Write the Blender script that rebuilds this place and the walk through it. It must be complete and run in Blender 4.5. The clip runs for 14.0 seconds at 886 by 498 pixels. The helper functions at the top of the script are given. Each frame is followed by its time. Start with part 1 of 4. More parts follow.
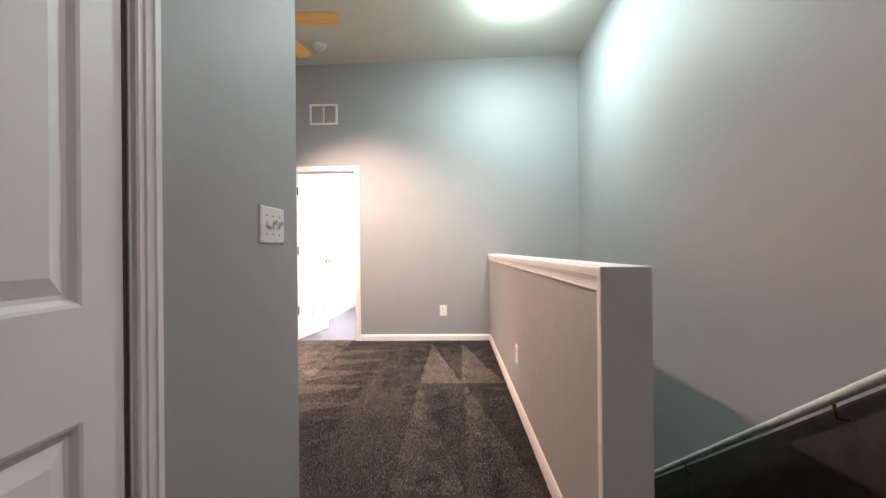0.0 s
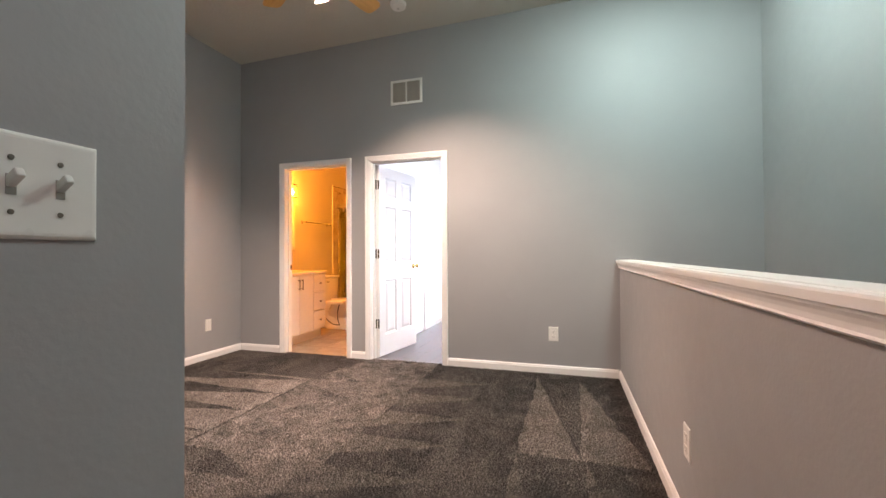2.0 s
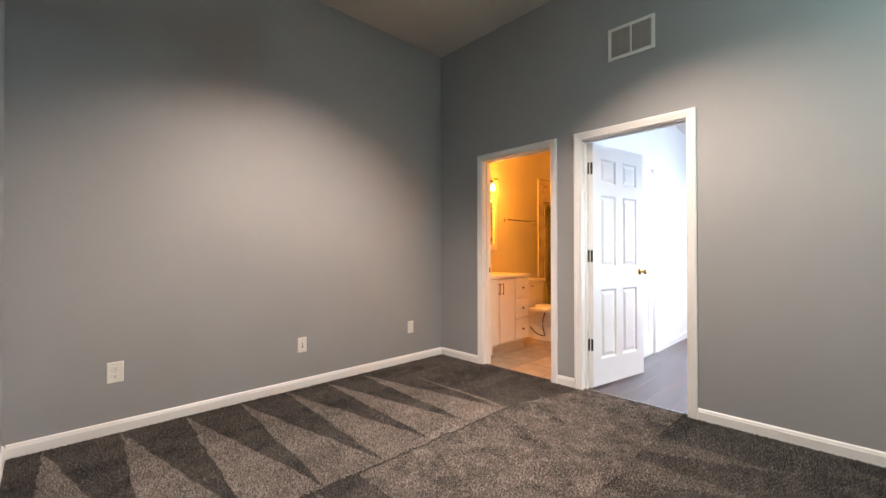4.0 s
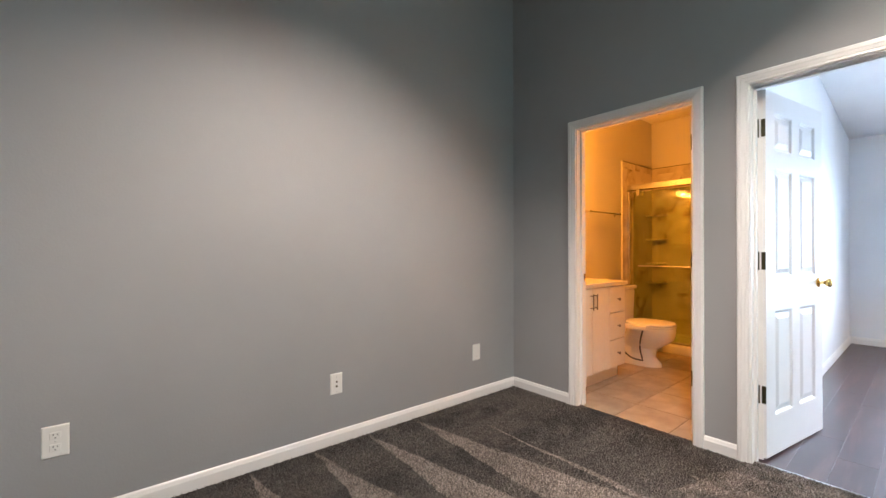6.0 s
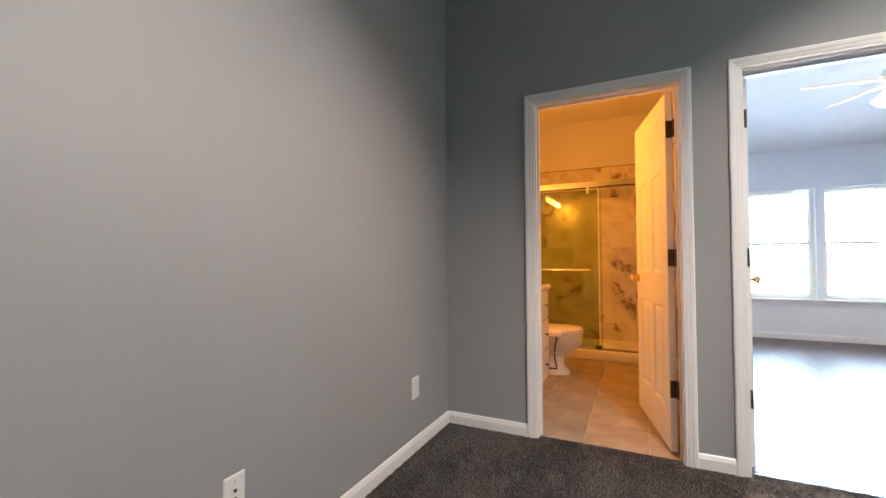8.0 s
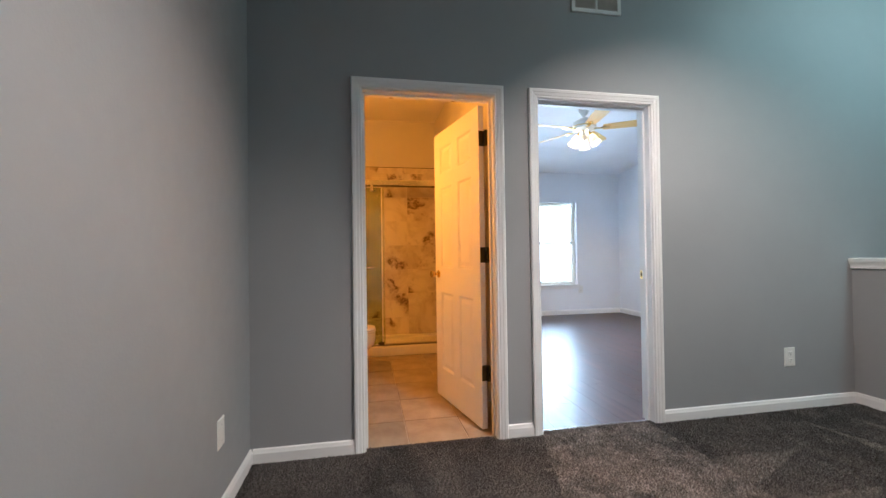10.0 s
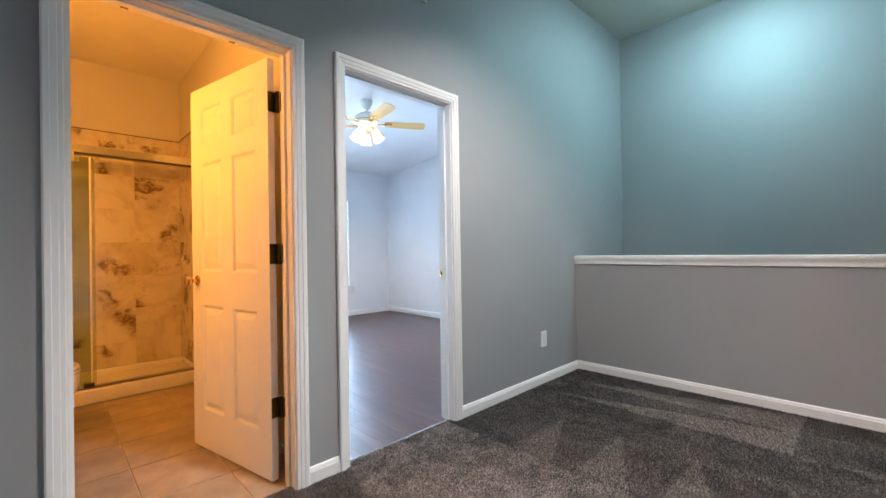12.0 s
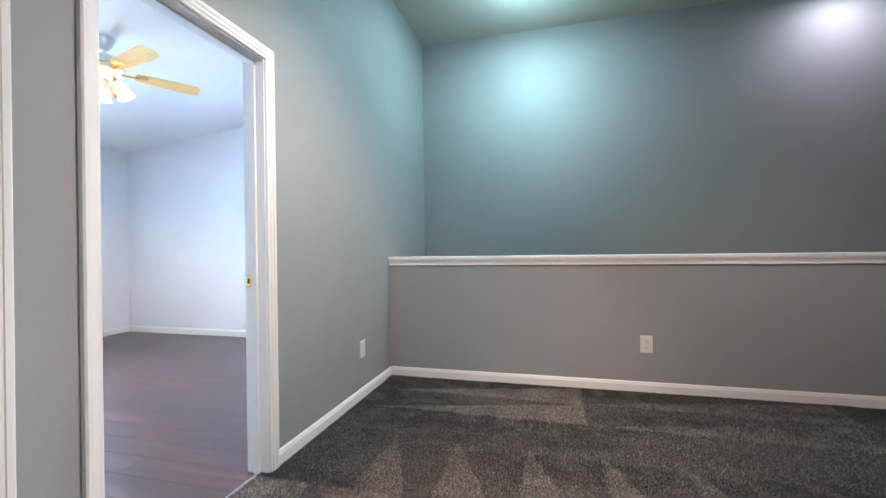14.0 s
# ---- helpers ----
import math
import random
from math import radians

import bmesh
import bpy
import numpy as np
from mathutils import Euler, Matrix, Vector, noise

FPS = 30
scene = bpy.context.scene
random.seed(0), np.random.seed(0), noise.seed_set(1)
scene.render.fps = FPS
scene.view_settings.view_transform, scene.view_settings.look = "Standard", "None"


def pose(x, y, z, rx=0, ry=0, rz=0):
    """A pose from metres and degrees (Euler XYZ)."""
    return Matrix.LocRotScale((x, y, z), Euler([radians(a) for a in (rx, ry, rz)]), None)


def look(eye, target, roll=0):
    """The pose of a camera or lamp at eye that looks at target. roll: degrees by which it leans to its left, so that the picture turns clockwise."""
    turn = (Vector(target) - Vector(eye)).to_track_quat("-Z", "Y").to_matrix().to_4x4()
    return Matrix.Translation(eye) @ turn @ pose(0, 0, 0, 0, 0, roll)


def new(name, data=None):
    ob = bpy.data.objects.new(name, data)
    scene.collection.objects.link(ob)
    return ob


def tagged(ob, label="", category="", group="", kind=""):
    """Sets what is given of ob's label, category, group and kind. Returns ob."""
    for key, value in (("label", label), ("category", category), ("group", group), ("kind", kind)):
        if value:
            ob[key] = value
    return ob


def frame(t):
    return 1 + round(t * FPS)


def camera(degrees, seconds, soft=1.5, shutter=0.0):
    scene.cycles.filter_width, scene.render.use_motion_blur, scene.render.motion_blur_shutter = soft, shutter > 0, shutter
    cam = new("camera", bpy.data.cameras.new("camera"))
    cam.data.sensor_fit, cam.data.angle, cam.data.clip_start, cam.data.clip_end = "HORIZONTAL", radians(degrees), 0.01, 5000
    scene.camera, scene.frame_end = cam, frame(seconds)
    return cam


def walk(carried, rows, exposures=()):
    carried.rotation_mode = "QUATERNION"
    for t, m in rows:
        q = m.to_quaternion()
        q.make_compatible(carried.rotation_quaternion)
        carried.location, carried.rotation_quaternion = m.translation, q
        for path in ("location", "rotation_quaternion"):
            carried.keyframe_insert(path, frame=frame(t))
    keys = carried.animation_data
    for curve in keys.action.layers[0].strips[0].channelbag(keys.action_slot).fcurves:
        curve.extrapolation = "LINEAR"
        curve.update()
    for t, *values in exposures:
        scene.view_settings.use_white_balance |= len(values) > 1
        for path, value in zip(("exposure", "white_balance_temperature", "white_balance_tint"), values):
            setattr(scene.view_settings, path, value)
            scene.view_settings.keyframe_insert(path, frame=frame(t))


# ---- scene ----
cam = camera(94.7, 14.0)
PATH = [
    (0, (0.002, 0.047, 1.083), (-0.049, 2.046, 1.088), -0.6),
    (0.5, (0.017, 0.351, 1.075), (-0.106, 2.347, 1.082), -0.4),
    (1, (0.021, 0.594, 1.089), (-0.198, 2.582, 1.098), -0.4),
    (1.5, (-0.001, 0.863, 1.095), (-0.374, 2.828, 1.11), -0.4),
    (2, (-0.007, 1.087, 1.091), (-0.586, 3.001, 1.114), -0.3),
    (2.5, (-0.008, 1.297, 1.093), (-0.829, 3.121, 1.126), -0.2),
    (3, (-0.075, 1.476, 1.096), (-1.131, 3.174, 1.128), -0.2),
    (3.5, (-0.169, 1.631, 1.108), (-1.447, 3.169, 1.139), 0.1),
    (4, (-0.335, 1.767, 1.125), (-1.77, 3.16, 1.142), -0.1),
    (6.5, (-1.614, 2.29, 1.156), (-3.152, 3.568, 1.16), -0.1),
    (7, (-1.934, 2.33, 1.113), (-3.32, 3.771, 1.138), -0.1),
    (9.5, (-2.866, 2.519, 1.091), (-2.81, 4.518, 1.122), -0.7),
    (10, (-2.965, 2.571, 1.101), (-2.595, 4.536, 1.126), -0.8),
    (10.5, (-3.004, 2.643, 1.081), (-2.334, 4.528, 1.107), -0.8),
    (11, (-3.014, 2.751, 1.084), (-2.073, 4.515, 1.103), -1.1),
    (11.5, (-3.015, 2.89, 1.096), (-1.832, 4.502, 1.107), -1.0),
    (12, (-3.024, 3.058, 1.092), (-1.633, 4.495, 1.103), -0.9),
    (12.5, (-2.973, 3.24, 1.102), (-1.386, 4.457, 1.1), -0.8),
    (13, (-2.922, 3.385, 1.097), (-1.176, 4.36, 1.096), -1.0),
    (13.5, (-2.897, 3.487, 1.091), (-1.036, 4.22, 1.095), -0.8),
    (14, (-2.888, 3.546, 1.09), (-0.952, 4.049, 1.093), -0.8),
]
EXPOSURES = [(0, 0.82, 7700, 30), (1.5, 0.43, 7800, 30), (3, 0.18, 7750, 25), (4, 0.01, 7250, 21), (6.5, 0.0, 6650, 16), (9.5, -0.39, 6250, 15), (11, -0.21, 6000, 11), (12.5, -0.08, 5950, 12), (14, 0.05, 6100, 14)]
walk(cam, [(t, look(eye, target, roll)) for t, eye, target, roll in PATH], EXPOSURES)


# ---- world, sun, large lights ----
def lamp(name, kind, place, power, colour, size=0.05, aim=None, size_y=None):
    data = bpy.data.lights.new(name, kind)
    data.energy, data.color = power, colour
    if kind == "AREA":
        data.shape, data.size, data.size_y = ("RECTANGLE", size, size_y) if size_y else ("DISK", size, size)
    elif kind == "SUN":
        data.angle = size
    else:
        data.shadow_soft_size = size
    ob = new(name, data)
    ob.matrix_world = look(place, aim) if aim else pose(*place)
    return ob


world = bpy.data.worlds.new("sky")
scene.world = world
world.use_nodes = True
sky = world.node_tree.nodes.new("ShaderNodeTexSky")
sky.sky_type, sky.sun_disc = "NISHITA", False
sky.sun_elevation, sky.sun_rotation = radians(48), radians(140)
back = world.node_tree.nodes["Background"]
back.inputs["Strength"].default_value = 0.12
world.node_tree.links.new(sky.outputs[0], back.inputs[0])
lamp("sun", "SUN", (6, -7, 12), 3.0, (1.0, 0.95, 0.88), radians(0.5), (0, 0, 0))

WARM, CYAN, NEUTRAL, AMBER, DAY = (1.0, 0.87, 0.76), (0.57, 0.97, 1.0), (0.98, 0.89, 1.0), (1.0, 0.345, 0.03), (0.52, 0.76, 1.0)
FAN_MAIN, FAN_BED = (-1.535, 3.215, 0.0), (-0.48, 6.87, 0.0)
STAIR_LIGHT, HALL_LIGHT = (0.62, 3.68), (1.12, 1.02)
for x in (0.25, -0.79):
    lamp("window_daylight", "AREA", (x, 9.51, 1.27), 72, DAY, 0.9, (x - 0.55, 5.0, 1.0), 1.4).data.spread = radians(88)
lamp("stair_light_lamp", "POINT", (*STAIR_LIGHT, 3.17), 24, CYAN, 0.09)
lamp("stair_light_diffuser", "AREA", (*STAIR_LIGHT, 3.285), 30, CYAN, 0.26)
lamp("hall_light_lamp", "AREA", (*HALL_LIGHT, 3.29), 8.5, NEUTRAL, 0.26)
BULBS_MAIN, BULB_BED, BULB_BATH = 226, 110, 29


# ---- materials ----
def nodes_of(name):
    m = bpy.data.materials.new(name)
    m.use_nodes = True
    return m, m.node_tree.nodes, m.node_tree.links, m.node_tree.nodes["Principled BSDF"]


def coords(nt, links, scale=(1, 1, 1), kind="Object"):
    tc, mp = nt.new("ShaderNodeTexCoord"), nt.new("ShaderNodeMapping")
    mp.inputs["Scale"].default_value = scale
    links.new(tc.outputs[kind], mp.inputs[0])
    return mp.outputs[0]


def noise_node(nt, links, vec, scale, detail=3.0, rough=0.55, distort=0.0):
    n = nt.new("ShaderNodeTexNoise")
    n.inputs["Scale"].default_value, n.inputs["Detail"].default_value = scale, detail
    n.inputs["Roughness"].default_value, n.inputs["Distortion"].default_value = rough, distort
    links.new(vec, n.inputs["Vector"])
    return n.outputs["Fac"]


def ramp(nt, links, fac, *stops):
    r = nt.new("ShaderNodeValToRGB")
    while len(r.color_ramp.elements) < len(stops):
        r.color_ramp.elements.new(0.5)
    for e, (p, c) in zip(r.color_ramp.elements, stops):
        e.position, e.color = p, (*c, 1)
    links.new(fac, r.inputs[0])
    return r.outputs[0]


def math_node(nt, links, op, a, b=None, c=None):
    n = nt.new("ShaderNodeMath")
    n.operation = op
    for i, v in enumerate((a, b, c)):
        if v is None:
            continue
        if isinstance(v, (int, float)):
            n.inputs[i].default_value = v
        else:
            links.new(v, n.inputs[i])
    return n.outputs[0]


def mix_colour(nt, links, fac, a, b, blend="MIX"):
    n = nt.new("ShaderNodeMix")
    n.data_type, n.blend_type = "RGBA", blend
    for sock, v in ((n.inputs[0], fac), (n.inputs[6], a), (n.inputs[7], b)):
        if isinstance(v, (int, float)):
            sock.default_value = v
        elif isinstance(v, tuple):
            sock.default_value = (*v, 1)
        else:
            links.new(v, sock)
    return n.outputs[2]


def bump(nt, links, height, bsdf, strength, distance):
    b = nt.new("ShaderNodeBump")
    b.inputs["Strength"].default_value, b.inputs["Distance"].default_value = strength, distance
    links.new(height, b.inputs["Height"])
    links.new(b.outputs[0], bsdf.inputs["Normal"])


def paint(name, colour, rough=0.6, peel=90, relief=0.12, spread=0.05, depth=0.004):
    """Wall paint: roller texture, faint unevenness on a large scale."""
    m, nt, links, bsdf = nodes_of(name)
    v = coords(nt, links)
    dark, light = tuple(c * (1 - spread) for c in colour), tuple(min(1, c * (1 + spread)) for c in colour)
    links.new(ramp(nt, links, noise_node(nt, links, v, 0.9, 4), (0.3, dark), (0.7, light)), bsdf.inputs["Base Color"])
    bsdf.inputs["Roughness"].default_value = rough
    links.new(ramp(nt, links, noise_node(nt, links, v, 14, 3), (0.3, (rough - 0.06,) * 3), (0.7, (rough + 0.06,) * 3)), bsdf.inputs["Roughness"])
    bump(nt, links, noise_node(nt, links, v, peel, 2, 0.5), bsdf, relief, depth)
    return m


def plain(name, colour, rough=0.4, metal=0.0, wear=0.06, scale=25.0):
    m, nt, links, bsdf = nodes_of(name)
    v = coords(nt, links)
    dark, light = tuple(c * (1 - wear) for c in colour), tuple(min(1, c * (1 + wear)) for c in colour)
    links.new(ramp(nt, links, noise_node(nt, links, v, scale), (0.3, dark), (0.7, light)), bsdf.inputs["Base Color"])
    links.new(ramp(nt, links, noise_node(nt, links, v, scale * 2.3), (0.3, (rough * 0.85,) * 3), (0.7, (rough * 1.15,) * 3)), bsdf.inputs["Roughness"])
    bsdf.inputs["Metallic"].default_value = metal
    return m


def carpet_material():
    """Cut-pile carpet; the vacuum cleaner has laid the pile in wedges along two walls. Daylight from the bedroom
    doorway is put into its colour.
    """
    m, nt, links, bsdf = nodes_of("carpet")
    v = coords(nt, links)
    sep = nt.new("ShaderNodeSeparateXYZ")
    wob = nt.new("ShaderNodeTexNoise")
    wob.inputs["Scale"].default_value, wob.inputs["Detail"].default_value = 7.0, 4.0
    links.new(v, wob.inputs["Vector"])
    add = nt.new("ShaderNodeVectorMath")
    add.operation = "MULTIPLY_ADD"
    links.new(wob.outputs["Color"], add.inputs[0])
    add.inputs[1].default_value = (0.06, 0.06, 0.0)
    links.new(v, add.inputs[2])
    links.new(add.outputs[0], sep.inputs[0])
    x, y = math_node(nt, links, "SUBTRACT", sep.outputs[0], 0.03), math_node(nt, links, "SUBTRACT", sep.outputs[1], 0.03)

    def wedges(across, start, pitch, along, base, length, lean):
        s = math_node(nt, links, "FRACT", math_node(nt, links, "DIVIDE", math_node(nt, links, "SUBTRACT", across, start), pitch))
        h = math_node(nt, links, "DIVIDE", math_node(nt, links, "SUBTRACT", along, base), length)
        lo = math_node(nt, links, "GREATER_THAN", s, math_node(nt, links, "MULTIPLY", h, lean))
        hi = math_node(nt, links, "LESS_THAN", s, math_node(nt, links, "SUBTRACT", 1.0, math_node(nt, links, "MULTIPLY", h, 1 - lean)))
        up = math_node(nt, links, "MULTIPLY", math_node(nt, links, "GREATER_THAN", h, 0.0), math_node(nt, links, "LESS_THAN", h, 1.0))
        return math_node(nt, links, "MULTIPLY", math_node(nt, links, "MULTIPLY", lo, hi), up)

    minus_x = math_node(nt, links, "MULTIPLY", x, -1.0)

    def between(v, lo, hi):
        return math_node(nt, links, "MULTIPLY", math_node(nt, links, "GREATER_THAN", v, lo), math_node(nt, links, "LESS_THAN", v, hi))

    east = math_node(nt, links, "MULTIPLY", wedges(x, -0.28, 0.34, y, 3.33, 1.40, 0.08), between(x, -0.28, 0.39))
    west = math_node(nt, links, "MULTIPLY", wedges(y, 1.696, 0.345, minus_x, 2.13, 1.42, 0.18), between(y, 1.6, 4.16))
    middle = math_node(nt, links, "MULTIPLY", wedges(y, 2.72, 0.37, minus_x, 1.45, 0.67, 0.85), between(y, 2.35, 4.6))
    inner = math_node(nt, links, "MULTIPLY", wedges(y, 2.566, 0.375, x, -1.45, 0.80, 0.95), between(y, 2.57, 4.44))
    patch = ramp(nt, links, noise_node(nt, links, coords(nt, links, (1.0, 0.45, 1)), 2.6, 5, 0.62, 0.6), (0.38, (0, 0, 0)), (0.52, (1, 1, 1)))
    swath = ramp(nt, links, noise_node(nt, links, coords(nt, links, (3.2, 0.35, 1)), 1.0, 3, 0.5, 0.3), (0.44, (0, 0, 0)), (0.54, (1, 1, 1)))
    fleck = ramp(nt, links, noise_node(nt, links, v, 6.5, 5, 0.65, 0.5), (0.49, (0, 0, 0)), (0.60, (1, 1, 1)))
    lay_and_daylight = math_node(nt, links, "MAXIMUM", math_node(nt, links, "MAXIMUM", math_node(nt, links, "MULTIPLY", east, 0.55), math_node(nt, links, "MULTIPLY", west, 0.85)), math_node(nt, links, "MAXIMUM", math_node(nt, links, "MULTIPLY", middle, 0.45), math_node(nt, links, "MULTIPLY", inner, 0.34)))
    worn = ramp(nt, links, noise_node(nt, links, v, 3.2, 5, 0.65, 0.4), (0.32, (0.55, 0.55, 0.55)), (0.56, (1, 1, 1)))
    lay_and_daylight = math_node(nt, links, "MULTIPLY", lay_and_daylight, worn)
    blotch = ramp(nt, links, noise_node(nt, links, v, 8.0, 6, 0.72, 0.5), (0.40, (0, 0, 0)), (0.60, (1, 1, 1)))
    runs = math_node(nt, links, "MULTIPLY", wedges(x, -0.30, 0.36, y, 1.75, 1.55, 0.06), between(x, -0.30, 0.41))
    lay_and_daylight = math_node(nt, links, "MAXIMUM", lay_and_daylight, math_node(nt, links, "MULTIPLY", math_node(nt, links, "MULTIPLY", runs, math_node(nt, links, "ADD", math_node(nt, links, "MULTIPLY", blotch, 0.85), 0.15)), 0.42))
    # Daylight through the bedroom doorway, put into the colour with blotchy pile tone.
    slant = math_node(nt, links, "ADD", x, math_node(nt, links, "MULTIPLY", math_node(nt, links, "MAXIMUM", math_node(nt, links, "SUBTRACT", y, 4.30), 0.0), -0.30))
    doorway_daylight = math_node(nt, links, "MULTIPLY", math_node(nt, links, "MULTIPLY", between(slant, -2.11, 0.0), math_node(nt, links, "LESS_THAN", x, -1.21)), between(y, 2.9, 4.95))
    lay_and_daylight = math_node(nt, links, "MAXIMUM", lay_and_daylight, math_node(nt, links, "MULTIPLY", math_node(nt, links, "MULTIPLY", doorway_daylight, math_node(nt, links, "ADD", math_node(nt, links, "MULTIPLY", blotch, 0.9), 0.1)), 0.78))
    lay_and_daylight = math_node(nt, links, "ADD", math_node(nt, links, "MULTIPLY", lay_and_daylight, 0.70), math_node(nt, links, "MULTIPLY", math_node(nt, links, "MAXIMUM", math_node(nt, links, "MULTIPLY", patch, swath), math_node(nt, links, "MULTIPLY", fleck, 0.9)), 0.17))
    tuft = noise_node(nt, links, v, 150, 4, 0.75)
    geo = nt.new("ShaderNodeNewGeometry")
    speck = math_node(nt, links, "ADD", math_node(nt, links, "MULTIPLY", geo.outputs["Random Per Island"], 0.45), math_node(nt, links, "MULTIPLY", noise_node(nt, links, v, 40, 3, 0.7), 0.55))
    tone = ramp(nt, links, speck, (0.16, (0.030, 0.025, 0.022)), (0.48, (0.080, 0.068, 0.061)), (0.82, (0.175, 0.152, 0.138)))
    far_tone = mix_colour(nt, links, lay_and_daylight, (0.40, 0.382, 0.366), (4.2, 4.0, 3.85))
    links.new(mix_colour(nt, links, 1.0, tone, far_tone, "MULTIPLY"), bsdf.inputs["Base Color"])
    bsdf.inputs["Roughness"].default_value = 1.0
    bsdf.inputs["Specular IOR Level"].default_value = 0.1
    bsdf.inputs["Sheen Weight"].default_value = 0.25
    bsdf.inputs["Sheen Roughness"].default_value = 0.5
    pile = math_node(nt, links, "ADD", tuft, math_node(nt, links, "MULTIPLY", noise_node(nt, links, v, 420, 2), 0.5))
    bump(nt, links, pile, bsdf, 0.9, 0.012)
    return m


def marble_material():
    """Cultured-marble shower panels: pale ground, brown-grey veins and dark flecks."""
    m, nt, links, bsdf = nodes_of("shower_marble")
    plain_v = coords(nt, links)
    cell = nt.new("ShaderNodeVectorMath")
    cell.operation = "SNAP"
    links.new(plain_v, cell.inputs[0])
    cell.inputs[1].default_value = (0.61, 0.61, 0.305)
    white = nt.new("ShaderNodeTexWhiteNoise")
    links.new(cell.outputs[0], white.inputs["Vector"])
    shift = nt.new("ShaderNodeVectorMath")
    shift.operation = "MULTIPLY_ADD"
    links.new(white.outputs["Color"], shift.inputs[0])
    shift.inputs[1].default_value = (9.0, 9.0, 9.0)
    links.new(plain_v, shift.inputs[2])
    v = shift.outputs[0]
    rnd = nt.new("ShaderNodeTexNoise")
    rnd.inputs["Scale"].default_value, rnd.inputs["Detail"].default_value = 1.7, 6.0
    links.new(v, rnd.inputs["Vector"])
    warp = nt.new("ShaderNodeVectorMath")
    warp.operation = "MULTIPLY_ADD"
    links.new(rnd.outputs["Color"], warp.inputs[0])
    warp.inputs[1].default_value = (0.9, 0.9, 0.9)
    links.new(v, warp.inputs[2])
    vein = noise_node(nt, links, warp.outputs[0], 2.6, 8, 0.62, 0.3)
    thin = math_node(nt, links, "ABSOLUTE", math_node(nt, links, "SUBTRACT", vein, 0.5))
    lines = ramp(nt, links, thin, (0.0, (0.20, 0.13, 0.09)), (0.018, (0.50, 0.42, 0.34)), (0.075, (1.0, 1.0, 1.0)))
    cloud = ramp(nt, links, noise_node(nt, links, v, 3.4, 6, 0.62, 0.8), (0.30, (0.44, 0.37, 0.30)), (0.56, (0.68, 0.62, 0.54)))
    keep = ramp(nt, links, noise_node(nt, links, v, 3.0, 4), (0.53, (0, 0, 0)), (0.62, (1, 1, 1)))
    links.new(mix_colour(nt, links, keep, cloud, mix_colour(nt, links, 1.0, cloud, lines, "MULTIPLY")), bsdf.inputs["Base Color"])
    bsdf.inputs["Roughness"].default_value = 0.18
    return m


def tile_material():
    m, nt, links, bsdf = nodes_of("floor_tile")
    v = coords(nt, links)
    info = nt.new("ShaderNodeObjectInfo")
    base = ramp(nt, links, noise_node(nt, links, v, 5, 6, 0.6, 0.4), (0.3, (0.28, 0.225, 0.165)), (0.7, (0.47, 0.395, 0.31)))
    tint = ramp(nt, links, info.outputs["Random"], (0.0, (0.90, 0.90, 0.90)), (1.0, (1.05, 1.04, 1.02)))
    links.new(mix_colour(nt, links, 1.0, base, tint, "MULTIPLY"), bsdf.inputs["Base Color"])
    bsdf.inputs["Roughness"].default_value = 0.42
    bump(nt, links, noise_node(nt, links, v, 30, 4), bsdf, 0.1, 0.003)
    return m


def laminate_material():
    m, nt, links, bsdf = nodes_of("dark_laminate")
    info = nt.new("ShaderNodeObjectInfo")
    v = coords(nt, links, (6, 0.7, 6))
    off = nt.new("ShaderNodeVectorMath")
    links.new(v, off.inputs[0])
    links.new(math_node(nt, links, "MULTIPLY", info.outputs["Random"], 37.0), off.inputs[1])
    grain = noise_node(nt, links, off.outputs[0], 1.6, 5, 0.6, 0.5)
    wood = ramp(nt, links, grain, (0.30, (0.026, 0.012, 0.011)), (0.52, (0.056, 0.026, 0.024)), (0.72, (0.115, 0.062, 0.056)))
    tint = ramp(nt, links, info.outputs["Random"], (0.0, (0.93, 0.93, 0.93)), (1.0, (1.1, 1.08, 1.08)))
    links.new(mix_colour(nt, links, 1.0, wood, tint, "MULTIPLY"), bsdf.inputs["Base Color"])
    links.new(ramp(nt, links, grain, (0.3, (0.29,) * 3), (0.7, (0.36,) * 3)), bsdf.inputs["Roughness"])
    bsdf.inputs["Specular IOR Level"].default_value = 0.55
    return m


def blade_material(name, dark, light):
    m, nt, links, bsdf = nodes_of(name)
    v = coords(nt, links, (2, 24, 24))
    grain = noise_node(nt, links, v, 2.2, 5, 0.6, 0.5)
    links.new(ramp(nt, links, grain, (0.3, dark), (0.7, light)), bsdf.inputs["Base Color"])
    bsdf.inputs["Roughness"].default_value = 0.4
    return m


def glass_material(name, colour, rough=0.0):
    m, nt, links, bsdf = nodes_of(name)
    bsdf.inputs["Base Color"].default_value = (*colour, 1)
    bsdf.inputs["Transmission Weight"].default_value = 1.0
    bsdf.inputs["Roughness"].default_value = rough
    bsdf.inputs["IOR"].default_value = 1.45
    return m


def glow_material(name, colour, strength):
    m, nt, links, bsdf = nodes_of(name)
    bsdf.inputs["Base Color"].default_value = (0.9, 0.9, 0.88, 1)
    bsdf.inputs["Emission Color"].default_value = (*colour, 1)
    bsdf.inputs["Emission Strength"].default_value = strength
    return m


